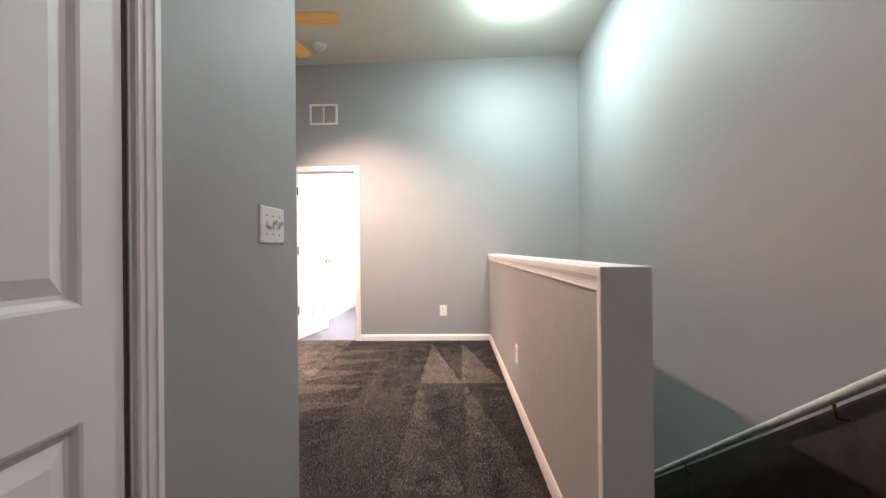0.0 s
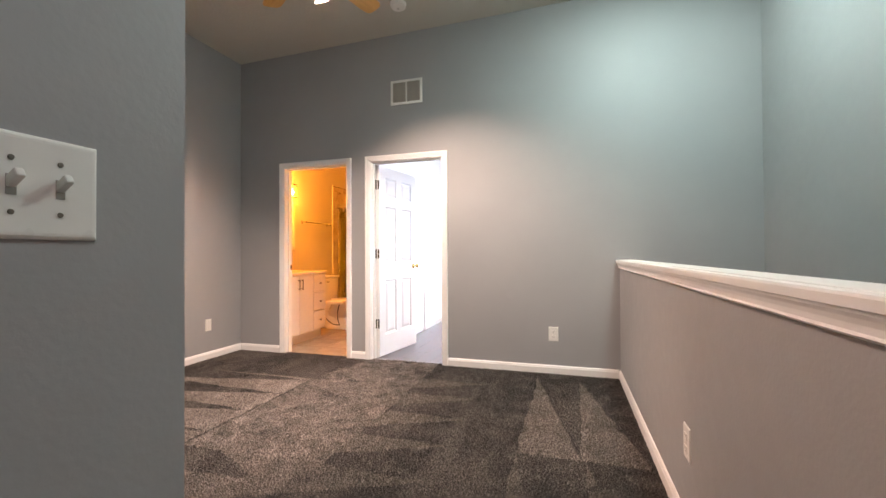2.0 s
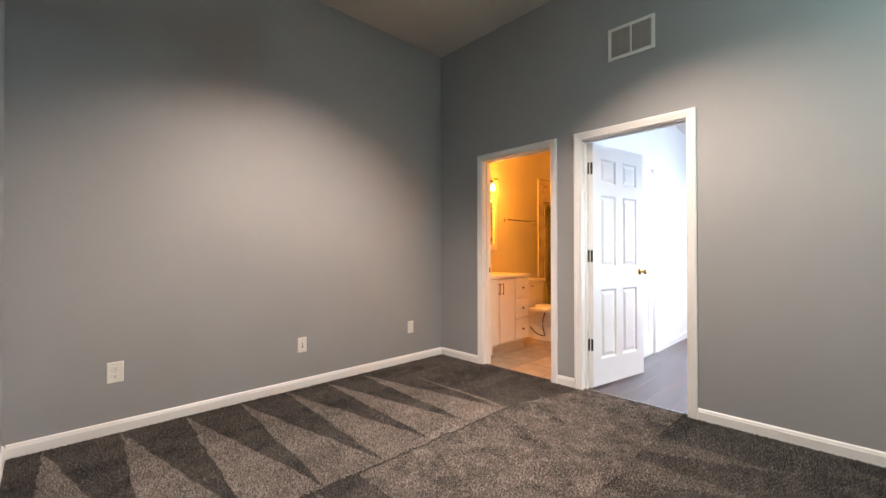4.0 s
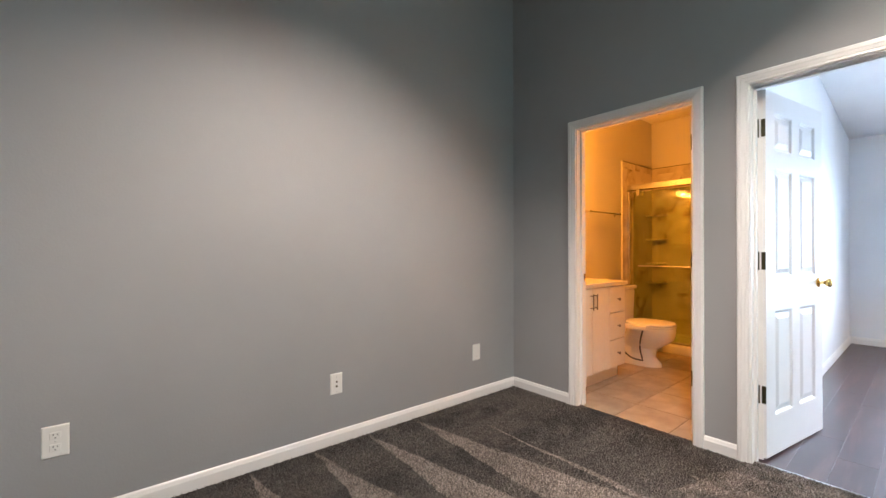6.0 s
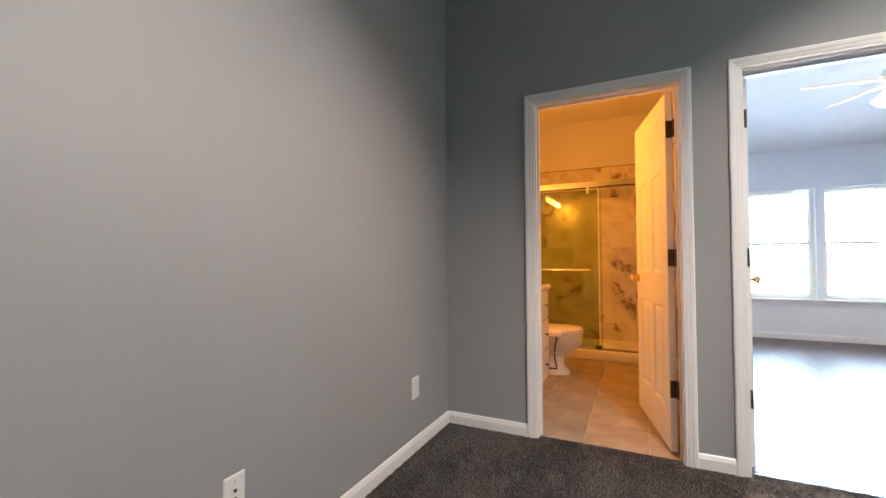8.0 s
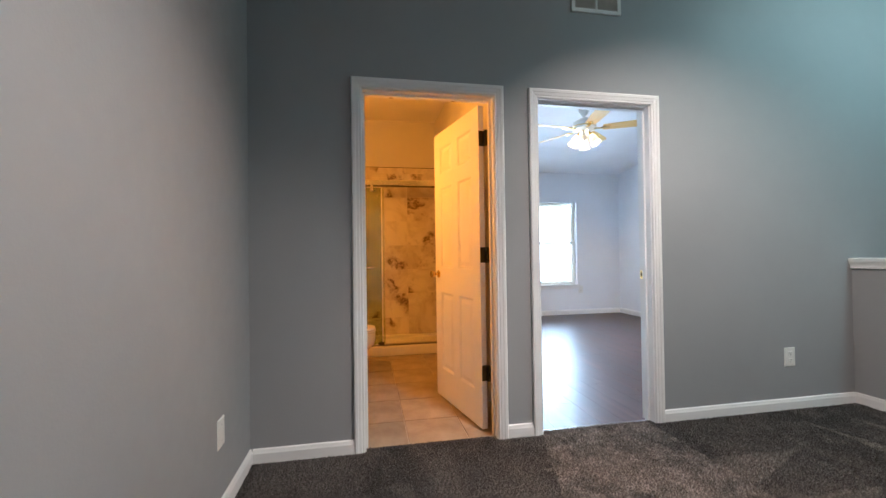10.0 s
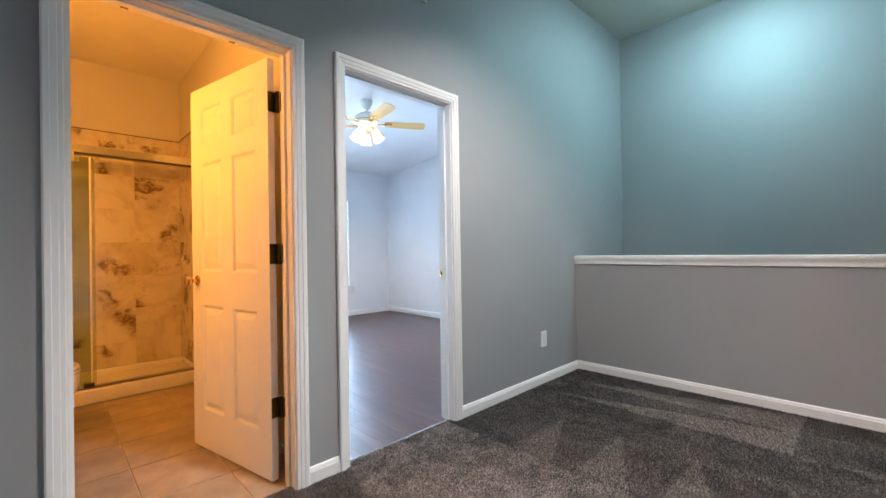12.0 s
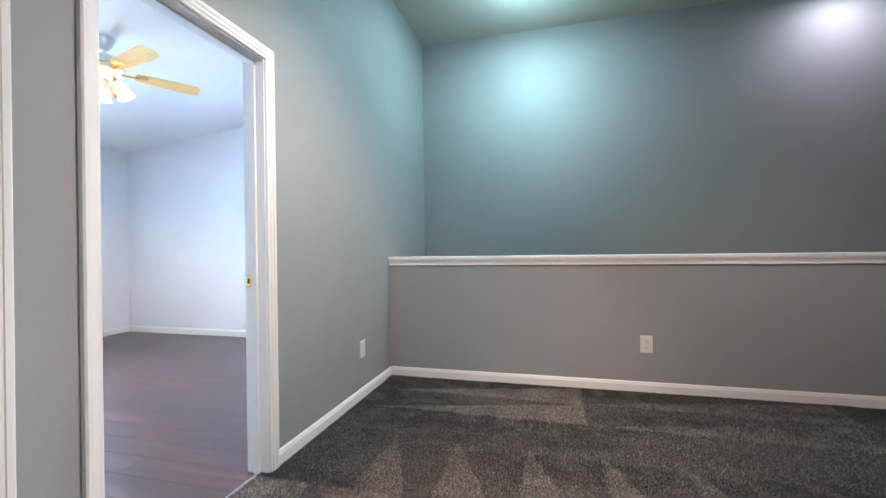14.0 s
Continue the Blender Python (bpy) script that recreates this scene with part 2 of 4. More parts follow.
def frosted_shade_material(name, through_share):
    """Thin frosted lamp glass: scatters some of its bulb's light through."""
    m, nt, links, bsdf = nodes_of(name)
    bsdf.inputs["Base Color"].default_value = (0.86, 0.83, 0.78, 1)
    bsdf.inputs["Roughness"].default_value = 0.35
    tr, mx = nt.new("ShaderNodeBsdfTranslucent"), nt.new("ShaderNodeMixShader")
    tr.inputs["Color"].default_value = (0.9, 0.86, 0.78, 1)
    mx.inputs[0].default_value = through_share
    links.new(bsdf.outputs[0], mx.inputs[1])
    links.new(tr.outputs[0], mx.inputs[2])
    links.new(mx.outputs[0], nt["Material Output"].inputs["Surface"])
    return m


GREY = paint("grey_wall_paint", (0.340, 0.343, 0.345))
CEIL = paint("ceiling_paint", (0.55, 0.54, 0.48), 0.9, 38, 0.35, 0.04, 0.008)
TRIM = plain("white_trim_paint", (0.86, 0.845, 0.825), 0.34, 0, 0.012, 6)
DOORW = plain("white_door_paint", (0.85, 0.84, 0.83), 0.38, 0, 0.012, 6)
BATHW = paint("bath_wall_paint", (0.62, 0.60, 0.57), 0.55)
BATHC = paint("bath_ceiling_paint", (0.80, 0.78, 0.74), 0.8, 40, 0.2)
BEDW = paint("bedroom_wall_paint", (0.84, 0.855, 0.88), 0.55)
BEDC = paint("bedroom_ceiling_paint", (0.91, 0.91, 0.92), 0.9, 40, 0.25)
CARPET, MARBLE, TILE, LAMINATE, OAK = carpet_material(), marble_material(), tile_material(), laminate_material(), blade_material("oak_blade", (0.64, 0.33, 0.09), (0.80, 0.47, 0.15))
# Bedroom fan blades: the glow of their lamps is put into a paler wood colour.
LAMPLIT_WOOD = blade_material("lamplit_blade", (0.80, 0.48, 0.16), (0.88, 0.60, 0.24))
PLASTIC = plain("white_plastic", (0.80, 0.79, 0.75), 0.3, 0, 0.006, 8)
UNDERLAY = plain("dark_underlay", (0.035, 0.018, 0.018), 0.4)
SLOT = plain("dark_slot", (0.03, 0.028, 0.025), 0.6)
PORCELAIN = plain("porcelain", (0.82, 0.80, 0.77), 0.08, 0, 0.01)
CHROME = plain("chrome", (0.75, 0.75, 0.75), 0.12, 1.0, 0.03)
STEEL = plain("brushed_dark_steel", (0.26, 0.24, 0.22), 0.35, 1.0, 0.1)
BRASS = plain("polished_brass", (0.80, 0.56, 0.20), 0.16, 1.0, 0.08)
BRONZE = plain("tarnished_hinge", (0.085, 0.070, 0.034), 0.38, 0.7, 0.3)
GROUT = plain("grout", (0.50, 0.44, 0.37), 0.9, 0, 0.15)
CABINET = plain("white_cabinet", (0.80, 0.78, 0.75), 0.35, 0, 0.02)
COUNTER = plain("white_counter", (0.82, 0.80, 0.76), 0.15, 0, 0.03)
PAN = plain("shower_pan", (0.78, 0.76, 0.72), 0.25, 0, 0.03)
FANWHITE = plain("fan_white", (0.72, 0.72, 0.68), 0.35, 0, 0.04)
RAILPAINT = plain("rail_paint", (0.56, 0.55, 0.52), 0.35, 0, 0.12)
FILTER = plain("vent_filter", (0.45, 0.42, 0.38), 0.9, 0, 0.1)
MIRROR = plain("mirror", (0.92, 0.92, 0.92), 0.01, 1.0, 0.0)
GLASS = glass_material("clear_glass", (0.97, 0.985, 0.98))
SHOWERGLASS = glass_material("shower_glass", (0.70, 0.76, 0.54), 0.03)
STAIR_SHADOW = plain("stair_shadow_sheet", (0.050, 0.040, 0.035), 0.5, 0, 0.3, 8)
SHADE = frosted_shade_material("frosted_shade", 0.012)
SHADE_AMBER = frosted_shade_material("clear_frosted_shade", 0.88)
BULB = glow_material("warm_bulb", (1.0, 0.80, 0.55), 18)
BATHBULB = glow_material("amber_bulb", (1.0, 0.62, 0.22), 16)
DOMEGLOW = glow_material("dome_glow", (0.75, 0.98, 1.0), 14)
BRIGHT = glow_material("bright_outdoors", (0.72, 0.87, 1.0), 1.8)
GRASS = plain("lawn", (0.07, 0.10, 0.04), 0.9, 0, 0.4, 3)
VINYL = frosted_shade_material("white_vinyl", 0.5)
SLOT_GREY = plain("shaded_slot", (0.30, 0.28, 0.25), 0.6)
SCREW = plain("dull_screw", (0.20, 0.18, 0.15), 0.5, 0.6)
RUBBER = plain("dark_hose", (0.05, 0.045, 0.04), 0.5)


# ---- mesh helpers ----
def box(bm, x0, x1, y0, y1, z0, z1, bevel=0.0, segments=2):
    made = bmesh.ops.create_cube(bm, size=1.0)["verts"]
    bmesh.ops.scale(bm, vec=(x1 - x0, y1 - y0, z1 - z0), verts=made)
    bmesh.ops.translate(bm, vec=((x0 + x1) / 2, (y0 + y1) / 2, (z0 + z1) / 2), verts=made)
    if bevel:
        edges = list({e for v in made for e in v.link_edges})
        bmesh.ops.bevel(bm, geom=edges, offset=bevel, segments=segments, affect="EDGES", profile=0.5)
    return bm


def boxed(*args, **kw):
    return box(bmesh.new(), *args, **kw)


def lathe(profile, segments=24, bm=None):
    """Turns (radius, height) pairs round z."""
    bm = bm or bmesh.new()
    rings = []
    for r, z in profile:
        n = 1 if r < 1e-6 else segments
        rings.append([bm.verts.new((r * math.cos(2 * math.pi * i / n), r * math.sin(2 * math.pi * i / n), z)) for i in range(n)])
    for a, b in zip(rings, rings[1:]):
        for i in range(segments):
            quad = [a[i % len(a)], a[(i + 1) % len(a)], b[(i + 1) % len(b)], b[i % len(b)]]
            quad = list(dict.fromkeys(quad))
            if len(quad) > 2:
                bm.faces.new(quad)
    return bm


def tube(points, radius, segments=10, bm=None, caps=True):
    """A round bar along a line of points."""
    bm = bm or bmesh.new()
    pts = [Vector(p) for p in points]
    rings = []
    for i, p in enumerate(pts):
        way = (pts[min(i + 1, len(pts) - 1)] - pts[max(i - 1, 0)]).normalized()
        side = way.cross(Vector((0, 0, 1)))
        side = side.normalized() if side.length > 1e-3 else Vector((1, 0, 0))
        up = side.cross(way)
        rings.append([bm.verts.new(p + radius * (math.cos(a) * side + math.sin(a) * up)) for a in (2 * math.pi * k / segments for k in range(segments))])
    for a, b in zip(rings, rings[1:]):
        for i in range(segments):
            bm.faces.new((a[i], a[(i + 1) % segments], b[(i + 1) % segments], b[i]))
    if caps:
        bm.faces.new(rings[0])
        bm.faces.new(rings[-1])
    return bm


def moved(bm, m):
    bmesh.ops.transform(bm, matrix=m, verts=bm.verts)
    return bm


def finish(name, bm, material, smooth=False):
    bmesh.ops.recalc_face_normals(bm, faces=bm.faces)
    data = bpy.data.meshes.new(name)
    bm.to_mesh(data)
    bm.free()
    for m in material if isinstance(material, (list, tuple)) else (material,):
        data.materials.append(m)
    if smooth:
        data.shade_smooth()
        data.set_sharp_from_angle(angle=radians(38))
    return data


def part(name, bm, material, parent=None, label="", smooth=False, at=None):
    ob = new(name, finish(name, bm, material, smooth))
    if parent:
        ob.parent = parent
    if at is not None:
        ob.matrix_basis = at
    return tagged(ob, label)


def thing(name, label, category, place=None, group=""):
    ob = new(name)
    ob.empty_display_size = 0.1
    if place is not None:
        ob.matrix_basis = place
    return tagged(ob, label, category, group)


def setting(name, bm, material, label, smooth=False):
    return tagged(part(name, bm, material, None, label, smooth), kind="structure", category=name.split("_")[0])


def wall(name, axis, face, back, u0, u1, z0, z1, material, label, holes=()):
    """An upright wall with openings cut through it. axis 'x': it stands at x between face and back and runs along y; 'y': the other way round.
    holes: (u0, u1, z0, z1)."""
    bm = bmesh.new()
    us = sorted({u0, u1, *(h[0] for h in holes), *(h[1] for h in holes)})
    zs = sorted({z0, z1, *(h[2] for h in holes), *(h[3] for h in holes)})
    us, zs = [u for u in us if u0 <= u <= u1], [z for z in zs if z0 <= z <= z1]

    def solid(i, j):
        if not (0 <= i < len(us) - 1 and 0 <= j < len(zs) - 1):
            return False
        u, z = (us[i] + us[i + 1]) / 2, (zs[j] + zs[j + 1]) / 2
        return not any(a < u < b and c < z < d for a, b, c, d in holes)

    def vert(u, z, d):
        return bm.verts.new((d, u, z) if axis == "x" else (u, d, z))

    for i in range(len(us) - 1):
        for j in range(len(zs) - 1):
            if not solid(i, j):
                continue
            a, b, c, d = us[i], us[i + 1], zs[j], zs[j + 1]
            for t in (face, back):
                bm.faces.new([vert(a, c, t), vert(b, c, t), vert(b, d, t), vert(a, d, t)])
            for di, dj, (p, q) in ((-1, 0, ((a, c), (a, d))), (1, 0, ((b, c), (b, d))), (0, -1, ((a, c), (b, c))), (0, 1, ((a, d), (b, d)))):
                if not solid(i + di, j + dj):
                    bm.faces.new([vert(*p, face), vert(*q, face), vert(*q, back), vert(*p, back)])
    bmesh.ops.remove_doubles(bm, verts=bm.verts, dist=1e-5)
    return setting(name, bm, material, label)


def slab(name, x0, x1, y0, y1, z, thick, material, label, slope_x=0.0, slope_y=0.0):
    """A floor (thick < 0: below z) or ceiling slab, which may slope from its corner (x0, y0)."""
    bm = boxed(x0, x1, y0, y1, min(0, thick), max(0, thick))
    for v in bm.verts:
        v.co.z += z + slope_x * (v.co.x - x0) + slope_y * (v.co.y - y0)
    return setting(name, bm, material, label)


# ---- plan ----
LEFT, FAR, SOUTH, HALLW, EAST = -3.578, 4.89, 1.597, -0.597, 1.484
BED_EAST = 1.575
HALF0, HALF1, HALF_END, CAP = 0.43, 0.54, 1.17, 1.03
BACK = 5.005                     # bathroom and bedroom side of the far wall
PARTY0, PARTY1 = -2.07, -1.97    # wall between bathroom and bedroom
BATH_LEFT, BATH_BACK, BED_BACK = -3.69, 7.80, 9.30
HALL_END, LOWER = -1.35, -2.66
BATH_DOOR, BED_DOOR, HALL_DOOR = (-2.976, -2.216), (-1.929, -1.172), (0.022, 0.787)
HEAD = 2.033
J = 0.02


def ceil_z(x):
    return 3.28 + (x - LEFT) * 0.0185


# ---- large structure ----
H = 3.46
wall("wall_far", "y", FAR, BACK, BATH_LEFT - 0.12, EAST, LOWER, H, GREY, "grey painted wall with two doorways and a vent",
     [(BATH_DOOR[0] - J, BATH_DOOR[1] + J, -0.05, HEAD + J), (BED_DOOR[0] - J, BED_DOOR[1] + J, -0.05, HEAD + J), (LEFT - 1, 0.5, LOWER - 1, -0.3)])
wall("wall_left", "x", LEFT, LEFT - 0.12, SOUTH, FAR, 0, H, GREY, "plain grey painted wall with three wall plates")
wall("wall_south", "y", SOUTH, SOUTH - 0.115, LEFT - 0.12, HALLW - 0.115, 0, H, GREY, "plain grey painted wall behind the hall corner")
wall("wall_hall", "x", HALLW, HALLW - 0.115, HALL_END, SOUTH, 0, H, GREY, "grey hall wall with a white door and light switches",
     [(HALL_DOOR[0] - J, HALL_DOOR[1] + J, 0, HEAD + J)])
wall("wall_hall_end", "y", HALL_END, HALL_END - 0.1, HALLW - 0.115, EAST, LOWER, H, GREY, "plain grey wall closing the hall")
wall("wall_stair", "x", EAST, EAST + 0.12, HALL_END - 0.1, BACK, LOWER, H, GREY, "tall grey stairwell wall with a handrail")
wall("wall_half", "x", HALF0, HALF1, HALF_END + 0.018, FAR, -0.26, CAP - 0.018, GREY, "grey half wall with a white cap beside the stairs")
wall("wall_stair_lower", "x", HALF0, HALF1, 1.1, FAR, LOWER, -0.26, GREY, "grey wall under the floor beside the stairs")
setting("floor", box(boxed(LEFT, HALF0, SOUTH - 0.1, FAR + 0.045, -0.25, 0.008), HALLW - 0.1, HALF0, HALL_END, SOUTH - 0.1, -0.25, 0.008), CARPET, "dark grey-brown cut-pile carpet with vacuum marks and a painted daylight patch")
slab("floor_landing", HALF0, EAST, HALL_END, 1.10, -0.002, -0.25, CARPET, "dark carpet at the head of the stairs")
slab("floor_lower", HALF1, EAST, 1.1, FAR, LOWER, -0.1, CARPET, "dark carpet at the foot of the stairs")
slab("ceiling", LEFT - 0.12, EAST + 0.12, HALL_END - 0.1, BACK, ceil_z(LEFT - 0.12), 0.1, CEIL, "textured beige-white painted ceiling", slope_x=0.0185)

# bathroom
wall("wall_bath_left", "x", BATH_LEFT, BATH_LEFT - 0.12, BACK, BATH_BACK, 0, 2.815, BATHW, "pale bathroom wall behind vanity and toilet")
wall("wall_bath_back", "y", BATH_BACK, BATH_BACK + 0.1, BATH_LEFT - 0.12, PARTY0, 0, 2.815, BATHW, "pale bathroom wall above the shower")
wall("wall_party", "x", PARTY0, PARTY0 + 0.05, BACK, BATH_BACK + 0.1, 0, 2.95, BATHW, "pale bathroom wall behind the open door")
slab("ceiling_bath", BATH_LEFT, PARTY0, BACK, BATH_BACK, 2.815, 0.1, BATHC, "white bathroom ceiling")
# bedroom
WIN, TWIN = (-0.23, 0.737, 0.53, 1.99), (-1.27, -0.303, 0.53, 1.99)
wall("wall_bed_left", "x", PARTY1, PARTY0 + 0.05, BACK, BED_BACK, 0, 3.05, BEDW, "pale blue-grey bedroom wall with a closet door")
wall("wall_bed_back", "y", BED_BACK, BED_BACK + 0.14, PARTY0 + 0.05, BED_EAST, -0.1, 2.6, BEDW, "pale blue-grey bedroom wall with two windows", [WIN, TWIN])
wall("wall_bed_right", "x", BED_EAST, BED_EAST + 0.22, BACK, BED_BACK + 0.14, -0.1, 3.1, BEDW, "pale blue-grey bedroom side wall")
slab("ceiling_bed", PARTY1 - 0.05, BED_EAST, BACK, BED_BACK, 2.968, 0.1, BEDC, "white sloping bedroom ceiling", slope_y=-0.106)
slab("subfloor_bed", PARTY1, BED_EAST, BACK - 0.07, BED_BACK, -0.006, -0.1, UNDERLAY, "dark underlay between laminate planks")
slab("subfloor_bath", LEFT, PARTY0, BACK - 0.07, BATH_BACK, -0.006, -0.1, GROUT, "brown-grey grout between floor tiles")
ground = slab("ground", -400, 400, -400, 800, -2.95, -0.2, GRASS, "lawn outside the bedroom window")

# stairs
stairs = tagged(thing("stairs", "carpeted stairs going down beside the half wall", "stairs"), kind="structure")
for i in range(14):
    y = 1.10 + 0.254 * i
    part("step", boxed(HALF1 + 0.004, EAST - 0.004, y, y + 0.29, -0.19 * (i + 1) - 0.19, -0.19 * (i + 1), bevel=0.012), CARPET, stairs)


# ---- trim ----
CASING = ((0.006, 0), (0.006, 0.009), (0.010, 0.0125), (0.021, 0.0125), (0.0235, 0.016), (0.040, 0.018), (0.0425, 0.021), (0.057, 0.0215), (0.063, 0.017), (0.063, 0))
CAPMOULD = ((0, 0), (0, 0.012), (0.005, 0.017), (0.010, 0.013), (0.022, 0.0145), (0.032, 0.018), (0.040, 0.0235), (0.045, 0.0245), (0.048, 0.030), (0.066, 0.031), (0.072, 0.029), (0.072, 0))


def strips(rows):
    """Skins a closed profile that is carried through several stations."""
    bm = bmesh.new()
    rings = [[bm.verts.new(p) for p in row] for row in rows]
    n = len(rings[0])
    for a, b in zip(rings, rings[1:]):
        for i in range(n):
            bm.faces.new((a[i], a[(i + 1) % n], b[(i + 1) % n], b[i]))
    bm.faces.new(rings[0])
    bm.faces.new(rings[-1])
    return bm


def casing(name, axis, face, out, u0, u1, head, parent=None):
    """Mitred door trim round an opening, standing out of a wall face."""
    def at(u, z, d):
        return (face + out * d, u, z) if axis == "x" else (u, face + out * d, z)
    rows = [[at(u0 - o, 0.0, d) for o, d in CASING], [at(u0 - o, head + o, d) for o, d in CASING],
            [at(u1 + o, head + o, d) for o, d in CASING], [at(u1 + o, 0.0, d) for o, d in CASING]]
    return tagged(part(name, strips(rows), TRIM, parent, "white moulded door trim"), category="trim", kind="structure")


BASE = ((0, 0.0), (0.014, 0.0), (0.014, 0.062), (0.011, 0.070), (0.008, 0.080), (0.003, 0.086), (0, 0.086))


def baseboard(axis, face, out, u0, u1, z=0.0):
    rows = [[((face + out * d, u, z + h) if axis == "x" else (u, face + out * d, z + h)) for d, h in BASE] for u in (u0, u1)]
    return tagged(part("baseboard", strips(rows), TRIM, None, "white painted baseboard"), category="baseboard", kind="structure")


def jamb(name, axis, near, far, u0, u1, head, label):
    """Door lining with a stop strip."""
    t, s0 = J - 0.001, near + (far - near) * 0.40
    s1 = near + (far - near) * 0.66

    def b(bm, a0, a1, d0, d1, z0, z1):
        d0, d1 = min(d0, d1), max(d0, d1)
        return box(bm, d0, d1, a0, a1, z0, z1) if axis == "x" else box(bm, a0, a1, d0, d1, z0, z1)
    bm = bmesh.new()
    b(bm, u0 - t, u0, near, far, 0, head)
    b(bm, u1, u1 + t, near, far, 0, head)
    b(bm, u0 - t, u1 + t, near, far, head, head + t)
    b(bm, u0, u0 + 0.011, s0, s1, 0, head - 0.011)
    b(bm, u1 - 0.011, u1, s0, s1, 0, head - 0.011)
    b(bm, u0, u1, s0, s1, head - 0.011, head)
    return tagged(part(name, bm, TRIM, None, label), category="trim", kind="structure")


casing("trim_bath_door", "y", FAR, -1, *BATH_DOOR, HEAD)
casing("trim_bed_door", "y", FAR, -1, *BED_DOOR, HEAD)
casing("trim_bath_inner", "y", BACK, 1, *BATH_DOOR, HEAD)
casing("trim_bed_inner", "y", BACK, 1, BED_DOOR[0] + 0.03, BED_DOOR[1], HEAD)
casing("trim_hall_door", "x", HALLW, 1, *HALL_DOOR, HEAD)
jamb("trim_jamb_bath", "y", FAR, BACK, *BATH_DOOR, HEAD, "white lining of the bathroom doorway")
jamb("trim_jamb_bed", "y", FAR, BACK, *BED_DOOR, HEAD, "white lining of the bedroom doorway")
jamb("trim_jamb_hall", "x", HALLW, HALLW - 0.115, *HALL_DOOR, HEAD, "white lining of the hall doorway")
W = 0.0635
# Dark strip filling the gap between the hall door and its lining.
setting("trim_door_seal", boxed(HALLW - 0.030, HALLW - 0.003, HALL_DOOR[1] - 0.0105, HALL_DOOR[1] - 0.0008, 0.012, HEAD - 0.002), RUBBER, "dark strip in the gap beside the hall door")
baseboard("y", FAR, -1, LEFT + 0.014, BATH_DOOR[0] - W)
baseboard("y", FAR, -1, BATH_DOOR[1] + W, BED_DOOR[0] - W)
baseboard("y", FAR, -1, BED_DOOR[1] + W, HALF0 - 0.014)
baseboard("x", LEFT, 1, SOUTH + 0.014, FAR)
baseboard("y", SOUTH, 1, LEFT, HALLW)
baseboard("x", HALLW, 1, HALL_DOOR[1] + W, SOUTH)
baseboard("x", HALLW, 1, HALL_END, HALL_DOOR[0] - W)
baseboard("x", HALF0, -1, HALF_END + 0.073, FAR)
baseboard("y", BED_BACK, -1, PARTY1, BED_EAST - 0.014, -0.004)
baseboard("x", BED_EAST, -1, BACK, BED_BACK, -0.004)
baseboard("x", PARTY1, 1, 6.66, BED_BACK, -0.004)
baseboard("x", PARTY1, 1, BACK + 0.03, 5.72, -0.004)
baseboard("x", BATH_LEFT, 1, 5.90, 6.974, -0.002)

rows = [[(HALF0 - d, HALF_END + 0.072 - o, 0.0) for o, d in CAPMOULD], [(HALF0 - d, HALF_END + 0.072 - o, CAP - 0.072 + o) for o, d in CAPMOULD],
        [(HALF0 - d, FAR, CAP - 0.072 + o) for o, d in CAPMOULD]]
tagged(part("trim_half_wall", strips(rows), TRIM, None, "white stepped moulding under the half wall's cap"), category="trim", kind="structure")
setting("trim_half_wall_cap", boxed(HALF0 + 0.001, HALF1, HALF_END + 0.018, FAR, CAP - 0.018, CAP + 0.003, bevel=0.002), TRIM, "white painted cap of the half wall")
setting("trim_half_wall_end", boxed(HALF0 - 0.0295, HALF1, HALF_END - 0.003, HALF_END + 0.018, -0.19, CAP + 0.003, bevel=0.002), TRIM, "white painted end board of the half wall")
setting("trim_threshold_bed", boxed(BED_DOOR[0], BED_DOOR[1], FAR + 0.040, FAR + 0.062, -0.004, 0.006, bevel=0.002), CHROME, "thin pale metal strip between carpet and laminate")
setting("trim_threshold_bath", boxed(BATH_DOOR[0], BATH_DOOR[1], FAR + 0.040, FAR + 0.052, -0.004, 0.003, bevel=0.001), GROUT, "thin edge strip between carpet and tiles")


